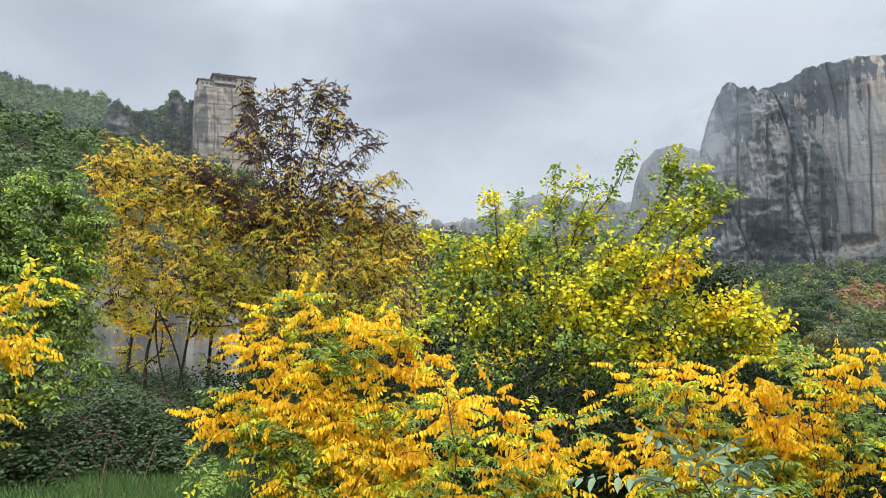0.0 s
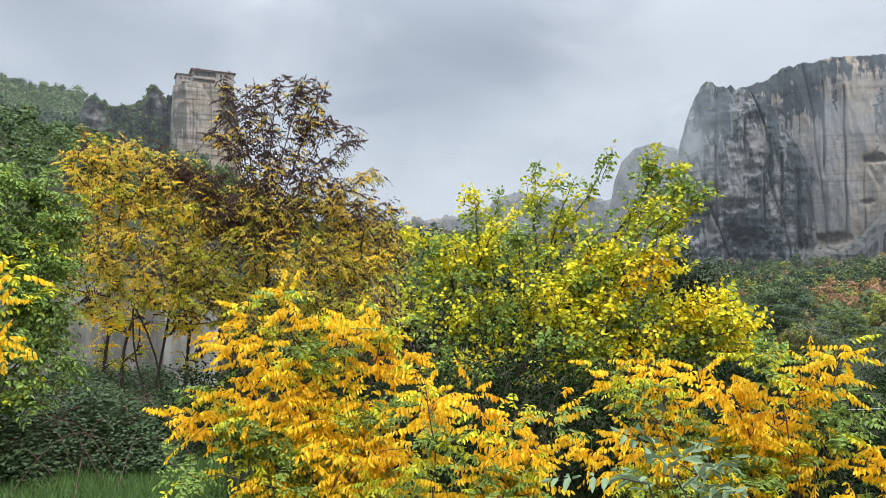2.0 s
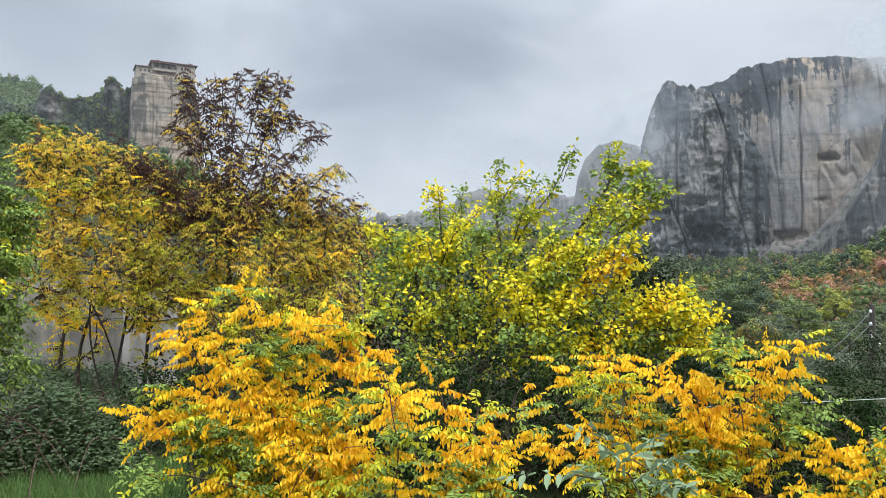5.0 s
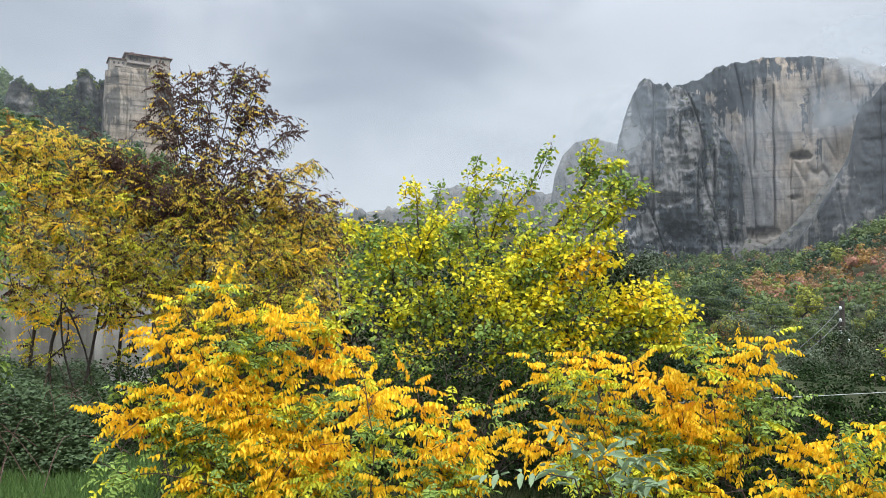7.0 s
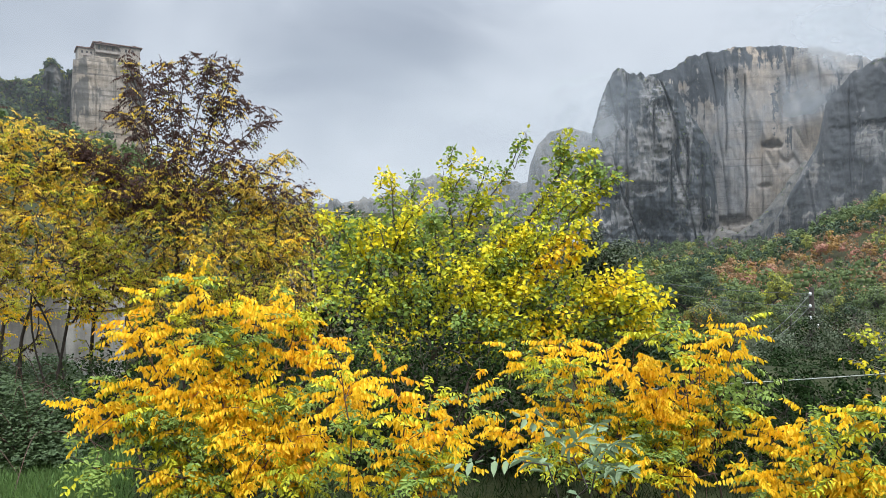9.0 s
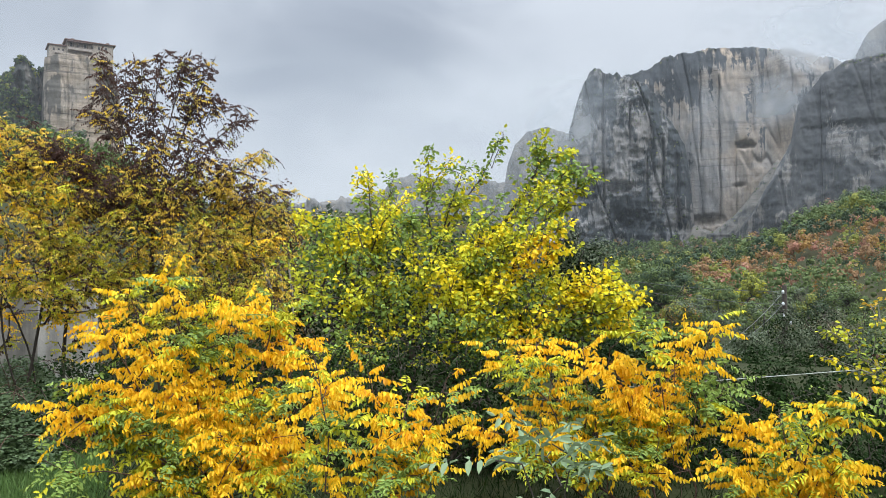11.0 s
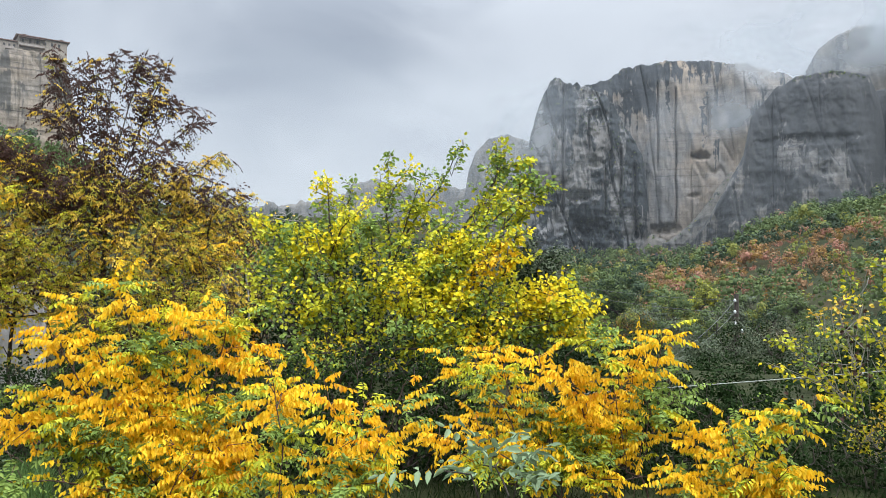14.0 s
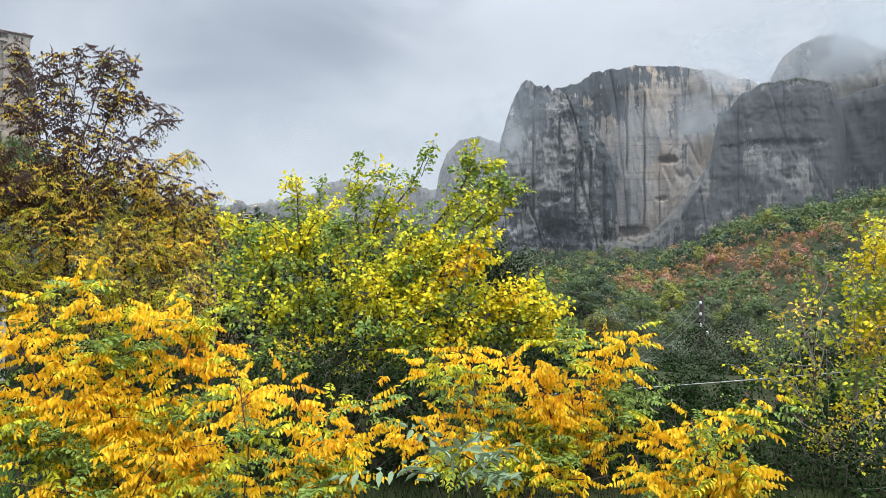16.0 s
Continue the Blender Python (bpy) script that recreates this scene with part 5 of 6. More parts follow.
leafy("locust_tree", "spreading locust tree with ochre and brown leaves", "tree", (-19.8, 9.6),
      [(-21.0, 2.0, 9.5), (-18.4, 2.0, 9.3), (-22.6, 0.5, 9.4)],
      [(-24.6, 9.3, 9.3, .28, .3, .26, 14), (-22.2, 9.4, 9.3, .36, .4, .24, 18), (-18.6, 8.4, 9.2, .50, .4, .30, 24), (-23.6, 6.4, 9.3, .60, .5, .40, 32), (-19.2, 6.0, 9.1, .65, .5, .40, 34),
       (-15.6, 5.8, 9.1, .45, .4, .40, 22), (-24.8, 3.0, 9.2, .60, .5, .40, 28), (-20.6, 2.6, 9.0, .70, .5, .42, 34), (-16.4, 2.0, 9.0, .62, .5, .45, 32),
       (-22.8, -0.6, 9.1, .70, .4, .32, 26), (-18.2, -1.0, 9.0, .60, .4, .32, 24), (-14.6, -0.8, 9.0, .60, .4, .40, 36)],
      "MMXMMXMMTTTT", 12, per_tip=7, back=0.30, leaf=0.15, leaflet=0.032, pairs=6, thin=0.0030, trunk_from=0.02, density=2.2, sag=0.5, slim=0.40, power=0.30, simple=True)
for _k, (_az, _d) in enumerate(((-23.0, 10.2), (-21.3, 9.9), (-17.6, 9.7))):
    leafy("locust_sapling", "slender locust sapling with dangling yellow leaves before the wall", "tree", (_az, _d), [(_az + 0.3, -1.5, _d)],
          [(_az - 0.4, -2.8, _d, .30, .2, .18, 12), (_az + 0.5, -0.8, _d, .42, .3, .25, 14), (_az + 0.2, -4.8, _d - 0.1, .18, .15, .16, 6)], "YMT", 60 + _k,
          per_tip=5, back=0.28, leaf=0.16, leaflet=0.037, pairs=5, thin=0.004, trunk_from=0.014, group="locust saplings", sag=0.5, simple=True)
leafy("bare_shrub", "leafless twiggy shrub with a few brown leaves", "bush", (-3.0, 9.9), [(-3.0, 1.0, 9.9), (-2.2, 0.5, 9.9), (-4.2, 0.5, 9.9)],
      [(-3.2, 5.2, 9.9, .40, .3, .34, 60), (-2.2, 3.0, 9.9, .40, .3, .34, 50), (-4.6, 3.0, 9.9, .3, .3, .4, 40), (0.8, 4.2, 10.2, .35, .3, .16, 24)], "BBBB", 71, "simple", per_tip=1.2, back=0.2, leaflet=0.05, thin=0.0026, bark=BARK_GREY, bare=0.55)
leafy("green_tree", "leafy green tree with feathered leaves", "tree", (-31.5, 7.4), [(-30.2, 0.0, 7.3), (-28.4, -2.0, 7.3), (-32.5, 0.0, 7.2)],
      [(-29.8, 7.0, 7.2, .16, .2, .26, 10), (-27.2, 6.2, 7.2, .22, .25, .18, 11), (-31.8, 6.0, 7.1, .30, .3, .26, 14), (-29.4, 4.2, 7.1, .46, .4, .28, 26), (-26.6, 4.6, 7.3, .24, .3, .2, 12),
       (-31.6, 1.6, 7.0, .48, .4, .36, 28), (-27.6, 1.2, 7.2, .36, .4, .34, 24), (-30.0, -2.0, 7.0, .50, .4, .36, 30), (-27.0, -2.4, 7.3, .30, .3, .32, 18), (-28.8, -5.8, 7.0, .46, .4, .34, 30), (-34.0, -1, 7, .5, .5, .8, 30)],
      "FFFFFFFFFFF", 21, per_tip=7, back=0.32, leaf=0.21, leaflet=0.046, pairs=5, thin=0.0030, droop=0.35, power=0.42, sag=0.4, slim=0.5)
leafy("locust_bush", "young locust with golden leaves reaching in", "bush", (-35.5, 4.9), [(-33.5, -4.0, 4.7), (-33.0, -9.0, 4.6)],
      [(-31.6, -0.6, 4.6, .26, .25, .18, 14), (-31.8, -4.2, 4.6, .24, .25, .16, 12), (-32.4, -8.0, 4.6, .12, .2, .10, 3)], "YYT", 22,
      per_tip=5, back=0.3, leaf=0.20, leaflet=0.036, pairs=8, thin=0.0026, bark=BARK_RED, sag=0.3)
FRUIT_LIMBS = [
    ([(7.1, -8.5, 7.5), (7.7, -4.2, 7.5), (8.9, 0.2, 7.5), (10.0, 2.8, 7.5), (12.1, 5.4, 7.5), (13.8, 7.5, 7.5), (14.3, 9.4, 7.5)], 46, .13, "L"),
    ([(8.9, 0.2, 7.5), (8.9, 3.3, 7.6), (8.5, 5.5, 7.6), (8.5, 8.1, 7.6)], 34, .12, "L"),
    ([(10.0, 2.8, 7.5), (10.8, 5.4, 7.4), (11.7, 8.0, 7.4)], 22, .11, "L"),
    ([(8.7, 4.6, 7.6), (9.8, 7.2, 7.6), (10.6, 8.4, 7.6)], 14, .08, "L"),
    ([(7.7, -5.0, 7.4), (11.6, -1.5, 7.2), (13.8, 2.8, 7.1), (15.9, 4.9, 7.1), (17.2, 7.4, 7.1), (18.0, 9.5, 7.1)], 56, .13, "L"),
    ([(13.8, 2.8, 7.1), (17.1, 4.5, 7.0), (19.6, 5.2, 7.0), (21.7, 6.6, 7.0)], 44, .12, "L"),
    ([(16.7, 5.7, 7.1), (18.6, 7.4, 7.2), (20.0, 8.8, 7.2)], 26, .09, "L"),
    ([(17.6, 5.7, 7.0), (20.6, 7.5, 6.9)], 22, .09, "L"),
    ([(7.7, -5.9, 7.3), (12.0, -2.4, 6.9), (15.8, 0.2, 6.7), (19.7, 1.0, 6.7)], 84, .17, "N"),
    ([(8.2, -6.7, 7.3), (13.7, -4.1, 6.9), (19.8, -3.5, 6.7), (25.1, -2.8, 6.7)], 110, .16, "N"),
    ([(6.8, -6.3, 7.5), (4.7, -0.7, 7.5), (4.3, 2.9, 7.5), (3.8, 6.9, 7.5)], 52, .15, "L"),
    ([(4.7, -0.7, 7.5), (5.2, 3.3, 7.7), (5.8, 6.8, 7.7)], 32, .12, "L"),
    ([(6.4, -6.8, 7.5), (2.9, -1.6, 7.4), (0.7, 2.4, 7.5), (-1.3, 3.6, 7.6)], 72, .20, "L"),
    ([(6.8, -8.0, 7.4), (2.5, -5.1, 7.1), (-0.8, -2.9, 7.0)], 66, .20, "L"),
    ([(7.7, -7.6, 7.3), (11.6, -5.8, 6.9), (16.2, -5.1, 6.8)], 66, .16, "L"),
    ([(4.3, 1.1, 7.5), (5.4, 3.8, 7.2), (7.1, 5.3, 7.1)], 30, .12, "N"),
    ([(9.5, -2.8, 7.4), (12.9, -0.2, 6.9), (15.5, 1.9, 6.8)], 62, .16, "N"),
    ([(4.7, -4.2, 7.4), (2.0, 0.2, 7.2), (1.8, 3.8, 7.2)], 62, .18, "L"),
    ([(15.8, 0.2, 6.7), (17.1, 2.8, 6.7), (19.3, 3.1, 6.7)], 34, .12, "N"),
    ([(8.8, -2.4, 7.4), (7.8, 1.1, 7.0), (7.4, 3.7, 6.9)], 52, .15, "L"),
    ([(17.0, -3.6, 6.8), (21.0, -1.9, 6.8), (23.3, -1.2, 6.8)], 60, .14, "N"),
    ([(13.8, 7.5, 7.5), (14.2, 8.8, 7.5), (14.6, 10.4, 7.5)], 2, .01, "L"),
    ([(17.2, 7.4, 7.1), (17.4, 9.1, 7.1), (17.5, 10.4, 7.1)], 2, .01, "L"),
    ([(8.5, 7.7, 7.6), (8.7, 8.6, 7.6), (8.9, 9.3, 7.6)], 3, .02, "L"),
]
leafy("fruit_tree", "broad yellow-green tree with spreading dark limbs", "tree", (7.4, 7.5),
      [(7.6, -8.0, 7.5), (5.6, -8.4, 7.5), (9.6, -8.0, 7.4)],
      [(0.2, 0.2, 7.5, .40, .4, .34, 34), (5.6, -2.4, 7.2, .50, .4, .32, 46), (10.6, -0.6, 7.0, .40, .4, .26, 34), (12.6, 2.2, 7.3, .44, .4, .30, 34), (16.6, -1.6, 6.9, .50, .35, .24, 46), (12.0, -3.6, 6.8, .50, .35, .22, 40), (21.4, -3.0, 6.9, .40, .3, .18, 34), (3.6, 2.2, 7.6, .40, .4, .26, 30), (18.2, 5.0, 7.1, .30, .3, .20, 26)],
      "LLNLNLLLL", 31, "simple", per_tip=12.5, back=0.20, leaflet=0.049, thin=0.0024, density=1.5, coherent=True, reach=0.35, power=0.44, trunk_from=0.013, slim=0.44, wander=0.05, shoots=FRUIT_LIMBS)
leafy("fruit_tree", "low spreading yellow-green tree beside the larger one", "tree", (14.5, 6.9),
      [(17.5, -5.5, 6.9), (20.5, -5.0, 7.0), (11.5, -6.0, 6.8)],
      [(18.4, -4.6, 6.9, .50, .35, .20, 40), (23.0, -4.2, 7.0, .40, .35, .18, 30), (13.0, -6.0, 6.7, .50, .35, .16, 28), (2.4, -6.4, 7.0, .50, .35, .20, 32), (25.6, -4.8, 7.1, .24, .3, .14, 14)],
      "LNGGL", 32, "simple", per_tip=12.5, back=0.20, leaflet=0.049, thin=0.0022, density=1.5, coherent=True, reach=0.5, power=0.46, trunk_from=0.018, slim=0.40, wander=0.07)
_fan = [([(44.1, -15, 7.5), (42.2, -8.5, 7.4), (az, el, 7.3)], n, .10, "S") for az, el, n in
        ((40.3, -3.1, 16), (41.4, -2.2, 14), (42.4, -0.6, 14), (43.5, 0.5, 12), (39.5, -6.3, 10), (38.8, -4.7, 16), (38.1, -6.8, 8), (37.6, -4.8, 12), (36.9, -6.4, 10))]
_fan += [([(44.6, -15, 7.4), (45.0, -8.0, 7.3), (az, el, 7.2)], n, .14, "S") for az, el, n in
         ((44.9, 1.7, 22), (46.2, 3.2, 34), (47.2, 4.0, 34), (46.8, -0.5, 44), (48.0, 1.8, 40), (45.6, -2.0, 30), (47.0, -4.0, 40), (44.0, -4.0, 14), (49.0, -2.0, 40))]
_fan += [([(44.2, -15, 7.4), (43.4, -11.0, 7.2), (az, el, 7.0)], 3, .08, "B") for az, el in ((38.6, -8.8), (40.6, -6.2), (42.0, -4.0), (46.4, -5.6), (43.0, -2.4), (41.2, -9.6), (47.6, -8.0))]
leafy("yellow_shrub", "straggling shrub of bare grey stems and yellowing leaves", "bush", (44.3, 7.5),
      [(44.0, -14.0, 7.5), (44.6, -14.0, 7.4), (43.6, -13.8, 7.4)],
      [(47.2, -0.6, 7.3, .36, .4, .46, 110), (46.8, 2.8, 7.3, .22, .35, .24, 60), (45.4, -2.6, 7.2, .34, .35, .24, 30)],
      "SSS", 33, "simple", per_tip=8, back=0.20, leaflet=0.044, coherent=True, thin=0.0034, power=0.24, bark=BARK_GREY, slim=0.46, bare=0.18, wander=0.05, shoots=_fan)
leafy("bare_shrub", "leafless shrub of thin reddish twigs", "bush", (27.2, 5.5), [(27.0, -13.6, 5.5), (27.6, -13.6, 5.5), (26.4, -13.8, 5.5)],
      [], "", 72, "simple", per_tip=1, back=0.1, leaflet=0.03, thin=0.0026, power=0.3, bark=BARK_RED, bare=0.8, wander=0.06,
      shoots=[([(27.0, -14.3, 5.5), (27.0, -10.5, 5.4), (az, el, 5.4)], 9, .10, "B") for az, el in ((25.4, -7.3), (26.8, -6.4), (28.2, -6.4), (29.5, -7.0), (30.5, -8.1), (24.6, -10.0), (27.4, -8.0), (30.2, -10.4), (28.8, -9.4))])

# ---- thicket on the falling ground behind ----
BG = "bushes of the thicket behind"
# leaf colours here hold the shade seen through gaps in the nearer crowns
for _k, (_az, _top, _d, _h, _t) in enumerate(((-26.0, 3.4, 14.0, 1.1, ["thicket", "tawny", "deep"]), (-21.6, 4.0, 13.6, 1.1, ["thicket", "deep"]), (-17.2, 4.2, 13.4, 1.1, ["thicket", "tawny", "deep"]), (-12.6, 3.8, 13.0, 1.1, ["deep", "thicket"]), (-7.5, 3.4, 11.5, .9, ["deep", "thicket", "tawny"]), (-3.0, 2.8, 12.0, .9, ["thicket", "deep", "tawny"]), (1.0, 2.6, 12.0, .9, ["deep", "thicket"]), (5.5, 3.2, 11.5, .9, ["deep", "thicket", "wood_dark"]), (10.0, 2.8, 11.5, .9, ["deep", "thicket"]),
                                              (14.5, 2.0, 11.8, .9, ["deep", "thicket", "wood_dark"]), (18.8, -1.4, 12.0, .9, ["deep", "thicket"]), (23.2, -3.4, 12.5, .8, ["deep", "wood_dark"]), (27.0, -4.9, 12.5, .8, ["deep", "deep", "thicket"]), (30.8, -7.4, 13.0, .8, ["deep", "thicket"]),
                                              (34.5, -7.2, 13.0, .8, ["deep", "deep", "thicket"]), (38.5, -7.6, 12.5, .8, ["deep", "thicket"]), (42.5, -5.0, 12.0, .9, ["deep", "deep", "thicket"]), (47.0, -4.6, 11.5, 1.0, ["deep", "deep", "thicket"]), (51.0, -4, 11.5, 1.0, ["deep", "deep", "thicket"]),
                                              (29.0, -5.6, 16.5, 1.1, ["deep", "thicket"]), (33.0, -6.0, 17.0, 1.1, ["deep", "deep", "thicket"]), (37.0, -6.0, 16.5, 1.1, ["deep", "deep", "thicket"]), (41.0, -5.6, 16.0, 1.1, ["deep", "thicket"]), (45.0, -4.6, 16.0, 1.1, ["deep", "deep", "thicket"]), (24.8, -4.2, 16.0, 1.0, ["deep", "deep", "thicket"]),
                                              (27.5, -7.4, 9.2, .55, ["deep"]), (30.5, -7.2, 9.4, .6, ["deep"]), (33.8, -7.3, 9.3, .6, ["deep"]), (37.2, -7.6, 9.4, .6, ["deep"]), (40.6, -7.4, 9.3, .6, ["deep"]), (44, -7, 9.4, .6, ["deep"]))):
    valley_tree("dense green thicket bush, leaf colour darkened for shade", _az, _top, -12.0 if _d > 10 else -15.0, _d, _h, _t, 400 + _k, 4400, 0.029 if _d > 10 else 0.022, "bush", BG, lumps=13)

# ---- near locust bushes ----
LB = "golden locust bushes"
GOLDEN_STEMS = [
    ([(-8.0, -16.6, 5.00), (-8.5, -10.5, 4.96), (-9.8, -4.6, 4.91), (-11.0, -0.4, 4.87)], 26, 0.13, "Y"),
    ([(-6.3, -16.7, 5.00), (-5.9, -8.5, 5.01), (-5.3, -2.6, 5.02)], 26, 0.13, "Y"),
    ([(-7.1, -15.8, 5.00), (-3.9, -8.1, 4.97), (-2.8, -2.9, 4.93)], 22, 0.13, "Y"),
    ([(-8.0, -15.8, 5.00), (-12.7, -8.3, 5.03), (-15.3, -3.6, 5.05)], 20, 0.13, "Y"),
    ([(-8.4, -16.2, 5.00), (-14.4, -11.1, 5.03), (-18.4, -9.5, 5.06)], 23, 0.13, "Y"),
    ([(-8.0, -16.6, 5.00), (-14.7, -13.9, 4.89), (-18.0, -14.1, 4.78)], 15, 0.11, "G"),
    ([(-6.3, -15.9, 5.00), (-1.9, -11.1, 4.88), (2.2, -8.5, 4.76)], 18, 0.12, "Y"),
    ([(-7.1, -16.2, 5.00), (-11.5, -6.7, 5.08), (-13.7, -1.7, 5.17)], 19, 0.12, "Y"),
    ([(-6.3, -16.7, 5.00), (-1.9, -15.2, 4.94), (0.3, -13.1, 4.88)], 13, 0.11, "Y"),
    ([(-7.6, -16.2, 5.00), (-7.6, -8.4, 4.93), (-8.1, -3.7, 4.87)], 23, 0.14, "Y"),
    ([(-6.7, -16.3, 5.00), (-4.1, -11.9, 5.12), (-1.1, -5.9, 5.25)], 16, 0.12, "Y"),
    ([(-8.4, -16.2, 5.00), (-12.3, -12.4, 4.99), (-15.7, -7.8, 4.99)], 19, 0.12, "Y"),
    ([(-7.6, -16.6, 5.00), (-9.7, -13.4, 5.08), (-12.3, -11.2, 5.17)], 15, 0.12, "G"),
    ([(-7.1, -16.6, 5.00), (-5.4, -12.7, 4.99), (-4.1, -10.2, 4.99)], 18, 0.12, "Y"),
]
leafy("locust_bush", "large young locust bush in full golden leaf", "bush", (-8.6, 5.1), [(-8.6, -18, 5.0), (-7.4, -18, 5.0), (-9.6, -18, 5.0)],
      [(-8.5, -13.0, 4.9, .50, .35, .20, 16), (-4.6, -13.6, 4.7, .44, .3, .22, 24), (-11.5, -15.5, 4.8, .4, .3, .12, 8)], "GYG", 41, shoots=GOLDEN_STEMS, per_tip=3.4, back=0.26, leaf=0.22, leaflet=0.040, pairs=8, slim=0.40, sag=0.25, coherent=True, power=0.34, thin=0.0024, trunk_from=0.010, bark=BARK_RED, group=LB)
SMALL_STEMS = [
    ([(0.7, -16.8, 4.30), (0.9, -11.1, 4.33), (-0.4, -6.4, 4.37)], 8, 0.09, "Y"),
    ([(4.2, -17.1, 4.30), (5.3, -11.8, 4.21), (4.2, -8.3, 4.13)], 10, 0.09, "O"),
    ([(5.9, -17.1, 4.30), (9.4, -12.2, 4.33), (10.8, -8.4, 4.37)], 10, 0.09, "O"),
    ([(5.1, -17.1, 4.30), (6.8, -12.2, 4.39), (7.5, -9.9, 4.48)], 9, 0.09, "O"),
    ([(4.2, -17.1, 4.30), (2.9, -14.3, 4.31), (1.6, -11.5, 4.31)], 7, 0.09, "G"),
    ([(6.4, -17.1, 4.30), (8.5, -14.6, 4.36), (9.8, -12.5, 4.42)], 8, 0.09, "Y"),
    ([(5.1, -17.1, 4.30), (6.4, -15.1, 4.34), (7.7, -13.8, 4.39)], 7, 0.09, "G"),
]
leafy("locust_bush", "small locust bush with hanging orange leaflets", "bush", (5.0, 4.35), [(4.6, -18, 4.3), (6.2, -18, 4.3)],
      [(4.6, -15.5, 4.2, .36, .25, .10, 8)], "G", 42, shoots=SMALL_STEMS, per_tip=3.4, back=0.26, leaf=0.22, leaflet=0.040, pairs=8, slim=0.40, sag=0.25, coherent=True, power=0.34, thin=0.0024, trunk_from=0.010, bark=BARK_RED, group=LB)
LEANING_STEMS = [
    ([(19.6, -15.8, 5.20), (18.5, -10.5, 5.09), (14.5, -6.8, 4.98)], 15, 0.11, "Y"),
    ([(20.0, -15.8, 5.20), (19.3, -10.4, 5.26), (17.2, -5.9, 5.33)], 16, 0.11, "Y"),
    ([(20.7, -15.7, 5.20), (21.2, -10.7, 5.22), (20.7, -6.6, 5.25)], 18, 0.12, "Y"),
    ([(24.1, -15.0, 5.20), (24.2, -10.1, 5.15), (22.8, -7.5, 5.10)], 14, 0.11, "Y"),
    ([(27.3, -14.6, 5.20), (26.4, -9.2, 5.08), (25.1, -5.0, 4.97)], 15, 0.11, "Y"),
    ([(27.3, -14.6, 5.20), (27.8, -9.1, 5.29), (28.2, -5.4, 5.38)], 14, 0.11, "Y"),
    ([(28.0, -14.5, 5.20), (29.5, -8.9, 5.19), (30.4, -4.2, 5.19)], 10, 0.09, "Y"),
    ([(28.3, -14.5, 5.20), (29.8, -10.7, 5.25), (31.1, -7.3, 5.31)], 10, 0.1, "Y"),
    ([(17.6, -16.0, 5.20), (16.1, -13.4, 5.29), (13.0, -12.7, 5.39)], 8, 0.08, "Y"),
    ([(21.1, -15.7, 5.20), (22.7, -11.8, 5.25), (24.2, -9.5, 5.31)], 14, 0.11, "Y"),
    ([(19.6, -15.8, 5.20), (18.8, -13.6, 5.31), (17.7, -11.3, 5.41)], 13, 0.11, "G"),
    ([(21.5, -15.7, 5.20), (21.9, -13.4, 5.17), (21.6, -10.7, 5.15)], 13, 0.11, "G"),
    ([(25.2, -15.2, 5.20), (25.9, -13.3, 5.28), (26.7, -12.2, 5.35)], 10, 0.1, "Y"),
    ([(22.6, -15.5, 5.20), (23.0, -13.6, 5.19), (23.4, -11.7, 5.17)], 10, 0.1, "L"),
]
leafy("locust_bush", "golden and green locust bush on red-brown stems", "bush", (23.0, 5.25), [(21.0, -16, 5.2), (25.5, -16, 5.2), (28.4, -15, 5.2), (19.0, -16, 5.2)],
      [(20.5, -14.0, 5.0, .50, .3, .14, 12), (25.0, -14.5, 5.0, .40, .3, .14, 8), (16.8, -13.0, 5.0, .26, .3, .20, 14)], "GYY", 43, shoots=LEANING_STEMS, per_tip=3.4, back=0.26, leaf=0.22, leaflet=0.040, pairs=8, slim=0.40, sag=0.25, coherent=True, power=0.34, thin=0.0024, trunk_from=0.010, bark=BARK_RED, group=LB)
LOW_STEMS = [
    ([(35.0, -17.6, 4.90), (33.8, -13.8, 5.01), (31.4, -11.6, 5.12)], 11, 0.09, "Y"),
    ([(35.0, -17.6, 4.90), (35.0, -13.0, 4.99), (34.6, -10.4, 5.09)], 13, 0.1, "Y"),
    ([(35.4, -17.5, 4.90), (36.5, -12.4, 4.80), (37.7, -9.6, 4.70)], 12, 0.09, "Y"),
    ([(35.7, -17.5, 4.90), (38.0, -12.3, 4.81), (40.3, -8.4, 4.72)], 10, 0.08, "Y"),
    ([(34.6, -17.6, 4.90), (32.6, -15.9, 4.83), (31.0, -14.5, 4.76)], 8, 0.08, "Y"),
    ([(35.0, -17.6, 4.90), (33.4, -15.4, 5.02), (34.2, -13.0, 5.13)], 9, 0.09, "Y"),
    ([(35.4, -17.5, 4.90), (36.9, -14.7, 4.88), (38.0, -13.8, 4.87)], 8, 0.09, "G"),
    ([(35.7, -17.5, 4.90), (38.4, -13.4, 4.93), (39.7, -11.2, 4.96)], 4, 0.05, "O"),
]
leafy("locust_bush", "low locust bush with golden drooping leaflets", "bush", (35.4, 4.95), [(35.0, -17.5, 4.9), (35.8, -17.5, 4.9)],
      [(34.0, -16.6, 4.8, .30, .25, .08, 6)], "G", 44, shoots=LOW_STEMS, per_tip=3.4, back=0.26, leaf=0.22, leaflet=0.040, pairs=8, slim=0.40, sag=0.25, coherent=True, power=0.34, thin=0.0024, trunk_from=0.010, bark=BARK_RED, group=LB)
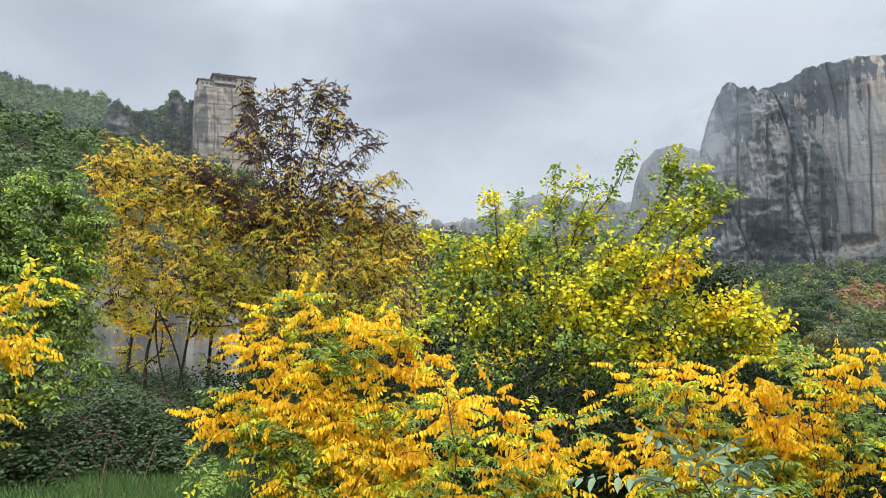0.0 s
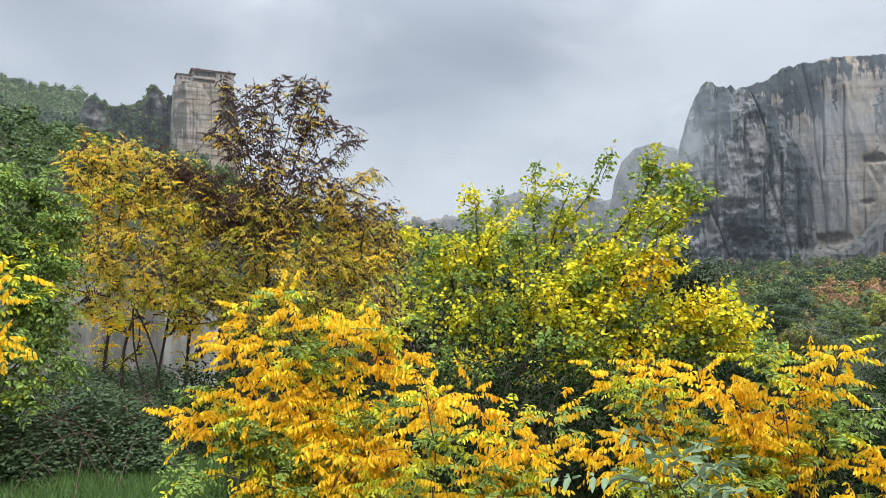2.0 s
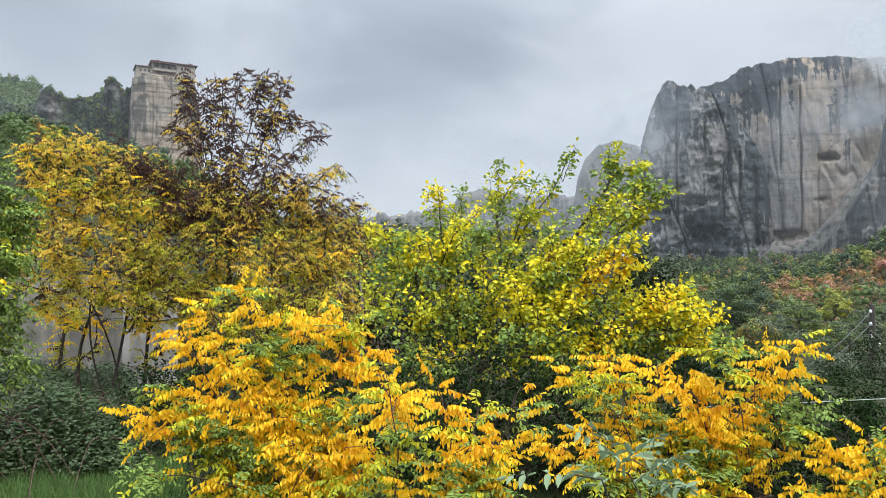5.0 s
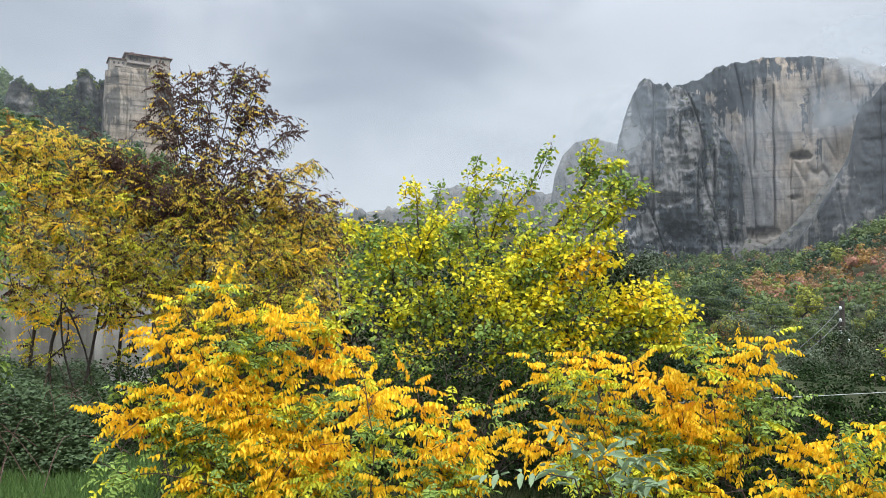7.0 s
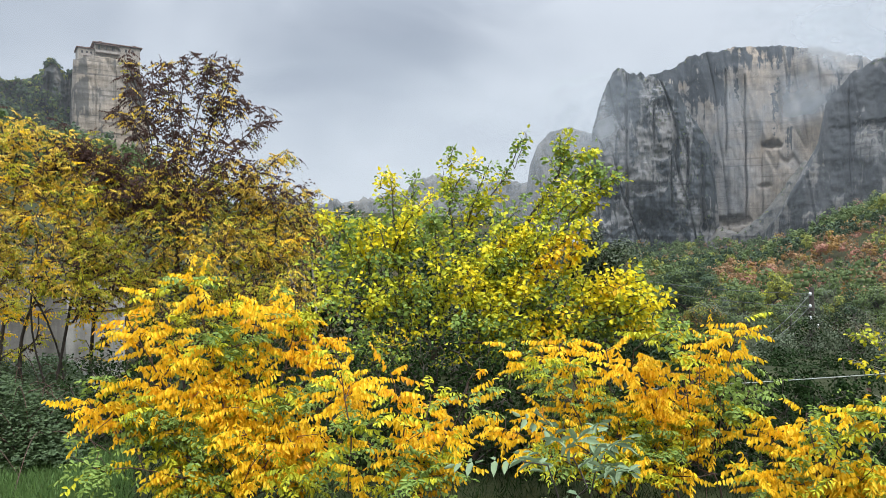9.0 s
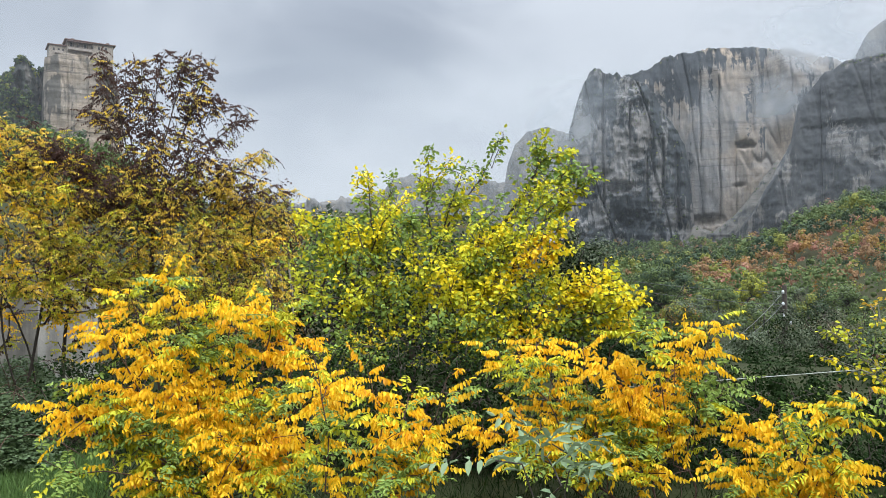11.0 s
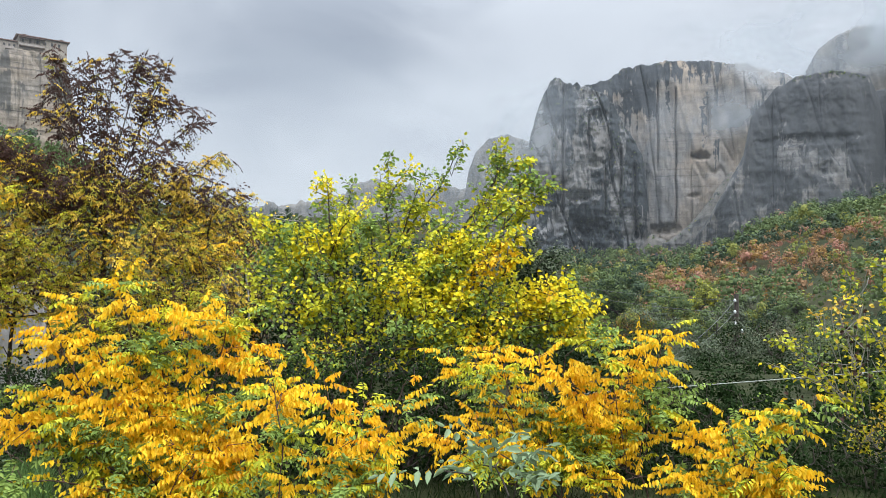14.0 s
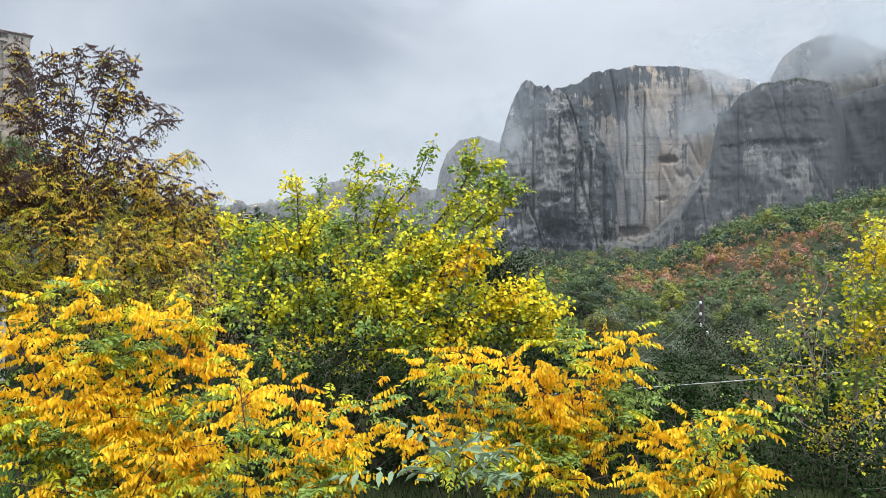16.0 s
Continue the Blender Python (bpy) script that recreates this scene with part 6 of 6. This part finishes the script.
leafy("sapling", "grey-green sapling with broad paired leaflets close by", "plant", (18.5, 1.08), [(18.4, -17.5, 1.06), (20.5, -16.5, 1.10)],
      [(16.6, -13.8, 1.02, .04, .05, .012, 2), (19.6, -13.0, 1.05, .05, .05, .015, 3), (22.0, -13.2, 1.10, .05, .05, .012, 2), (18.6, -15.6, 1.0, .06, .05, .02, 3)], "KKKK", 45,
      per_tip=0.7, back=0.06, leaf=0.085, leaflet=0.023, pairs=5, thin=0.0010, power=0.25, droop=0.15, sag=0.15, slim=0.34, bark=BARK)

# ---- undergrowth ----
# near-black leaves paint the shaded hollows below the bushes
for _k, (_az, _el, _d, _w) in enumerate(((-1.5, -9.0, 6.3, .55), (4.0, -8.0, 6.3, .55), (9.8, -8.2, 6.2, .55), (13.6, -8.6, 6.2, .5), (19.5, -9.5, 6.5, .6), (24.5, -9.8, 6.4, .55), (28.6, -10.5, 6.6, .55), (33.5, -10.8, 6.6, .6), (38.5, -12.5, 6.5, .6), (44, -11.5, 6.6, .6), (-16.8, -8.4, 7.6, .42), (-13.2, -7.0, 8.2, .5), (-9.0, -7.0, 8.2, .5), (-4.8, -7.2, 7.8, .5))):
    leafy("undergrowth_shrub", "dense green shrub under the taller bushes, leaf colour darkened for shade", "bush", (_az, _d), [(_az, _el - 3, _d), (_az - 2, _el - 3, _d), (_az + 2, _el - 3, _d)],
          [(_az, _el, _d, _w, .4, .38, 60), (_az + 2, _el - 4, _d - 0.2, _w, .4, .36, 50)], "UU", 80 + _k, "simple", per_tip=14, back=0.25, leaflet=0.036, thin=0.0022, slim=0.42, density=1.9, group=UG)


def bramble_height(x, y):
    az, r = np.degrees(np.arctan2(x, y)), np.hypot(x, y)
    near = np.clip((r - 6.9 - 0.25 * np.sin(az * 0.7)) / 0.9, 0, 1)
    far = np.clip((11.3 - r) / 0.8, 0, 1)
    rim = np.clip((az + 37) / 2, 0, 1) * np.clip((-17.4 - az) / 1.6, 0, 1)
    lump = 0.58 - 0.20 * np.clip((az + 23.5) / 4, 0, 1) + 0.14 * np.sin(x * 2.1 + 0.5) * np.cos(y * 1.6) + 0.10 * np.sin(x * 4.7 + y * 3.1)
    return lump * np.sqrt(near) * np.sqrt(far) * np.sqrt(rim)


def brambles():
    rng = np.random.default_rng(91)
    foot = polar(-25.5, 0, 8.6)
    foot[2] = 0.0
    ob = thing("bramble_thicket", foot, "low dense thicket of dark green brambles on the grass", "bush")
    n = 21000
    az, r = np.radians(rng.uniform(-37, -17.2, n)), np.sqrt(rng.uniform(6.8 ** 2, 11.2 ** 2, n))
    x, y = r * np.sin(az), r * np.cos(az)
    h = bramble_height(x, y)
    z = ground_height(x, y) + h * (1 - 0.45 * rng.random(n) ** 2.2) + rng.normal(0, 0.03, n)
    keep = h > 0.05
    # the open front of the thicket shows leaves all the way down
    m = 7000
    az2, r2 = np.radians(rng.uniform(-36, -17.6, m)), rng.uniform(6.9, 7.9, m)
    x2, y2 = r2 * np.sin(az2), r2 * np.cos(az2)
    z2 = ground_height(x2, y2) + bramble_height(x2, y2) * rng.random(m)
    c = np.concatenate([np.stack([x, y, z], -1)[keep], np.stack([x2, y2, z2], -1)])
    k = len(c)
    head = unit(rng.normal(size=(k, 3)) * np.array((1, 1, 0.3)))
    side = unit(np.cross(head, np.array((0, 0, 1.0))))
    vs, qs = [], []
    for turn in (-1.0, 0.0, 1.0):
        a = head + side * turn * 1.1 + np.array((0, 0, -0.15))
        ln = rng.uniform(0.024, 0.046, k)
        v, q = leaf_quads(c, a, rng.normal(0, 0.5, (k, 3)) + np.array((0, 0, 1.0)), ln, ln * 0.75)
        qs.append(q + sum(len(p) for p in vs))
        vs.append(v)
    part("leaves", mesh_from("leaves", np.concatenate(vs), np.concatenate(qs), [LEAF["bramble"]]), None, ob)
    # arching canes
    pos, par = [], []
    for _ in range(170):
        a0, r0 = math.radians(rng.uniform(-36, -18)), rng.uniform(7.1, 10.8)
        p = np.array((r0 * math.sin(a0), r0 * math.cos(a0), 0.0))
        w = unit(rng.normal(size=3) * np.array((1, 1, 0)))
        L, top = rng.uniform(0.5, 1.3), rng.uniform(0.6, 0.95)
        hgt = float(bramble_height(p[0], p[1])) + 0.05
        prev = -1
        for i in range(9):
            s = i / 8
            pos.append(p + w * L * s + np.array((0, 0, hgt * top * 1.15 * math.sin(math.pi * min(1.0, s * 0.95 + 0.05)))))
            par.append(prev)
            prev = len(pos) - 1
    part("cane_tangle", mesh_from("cane_tangle", *tubes(np.array(pos), np.array(par), np.full(len(pos), 0.004), np.ones(len(pos), bool), 4), [BARK_RED]), None, ob)


brambles()


def grass_patch(name, label, az0, az1, r0, r1, n, height, tones, seed):
    rng = np.random.default_rng(seed)
    az, r = np.radians(rng.uniform(az0, az1, n)), np.sqrt(rng.uniform(r0 * r0, r1 * r1, n))
    x, y = r * np.sin(az), r * np.cos(az)
    c = np.stack([x, y, ground_height(x, y) - 0.01], -1)
    a = rng.normal(0, 0.45, (n, 3)) + np.array((0, 0, 1.0))
    ln = height * rng.uniform(0.5, 1.3, n)
    v, q = leaf_quads(c, a, rng.normal(0, 1, (n, 3)) * np.array((1, 1, 0.2)), ln, np.maximum(ln * 0.05, 0.005))
    tagged(new(name, mesh_from(name, v, q, [LEAF[t] for t in tones], rng.integers(0, len(tones), n))), label, "grass", kind="stuff")


grass_patch("grass", "lush green grass before the brambles", -38, -15, 3.8, 7.6, 32000, 0.13, ["grass"], 92)
# weeds take the same shade-darkened leaf colours
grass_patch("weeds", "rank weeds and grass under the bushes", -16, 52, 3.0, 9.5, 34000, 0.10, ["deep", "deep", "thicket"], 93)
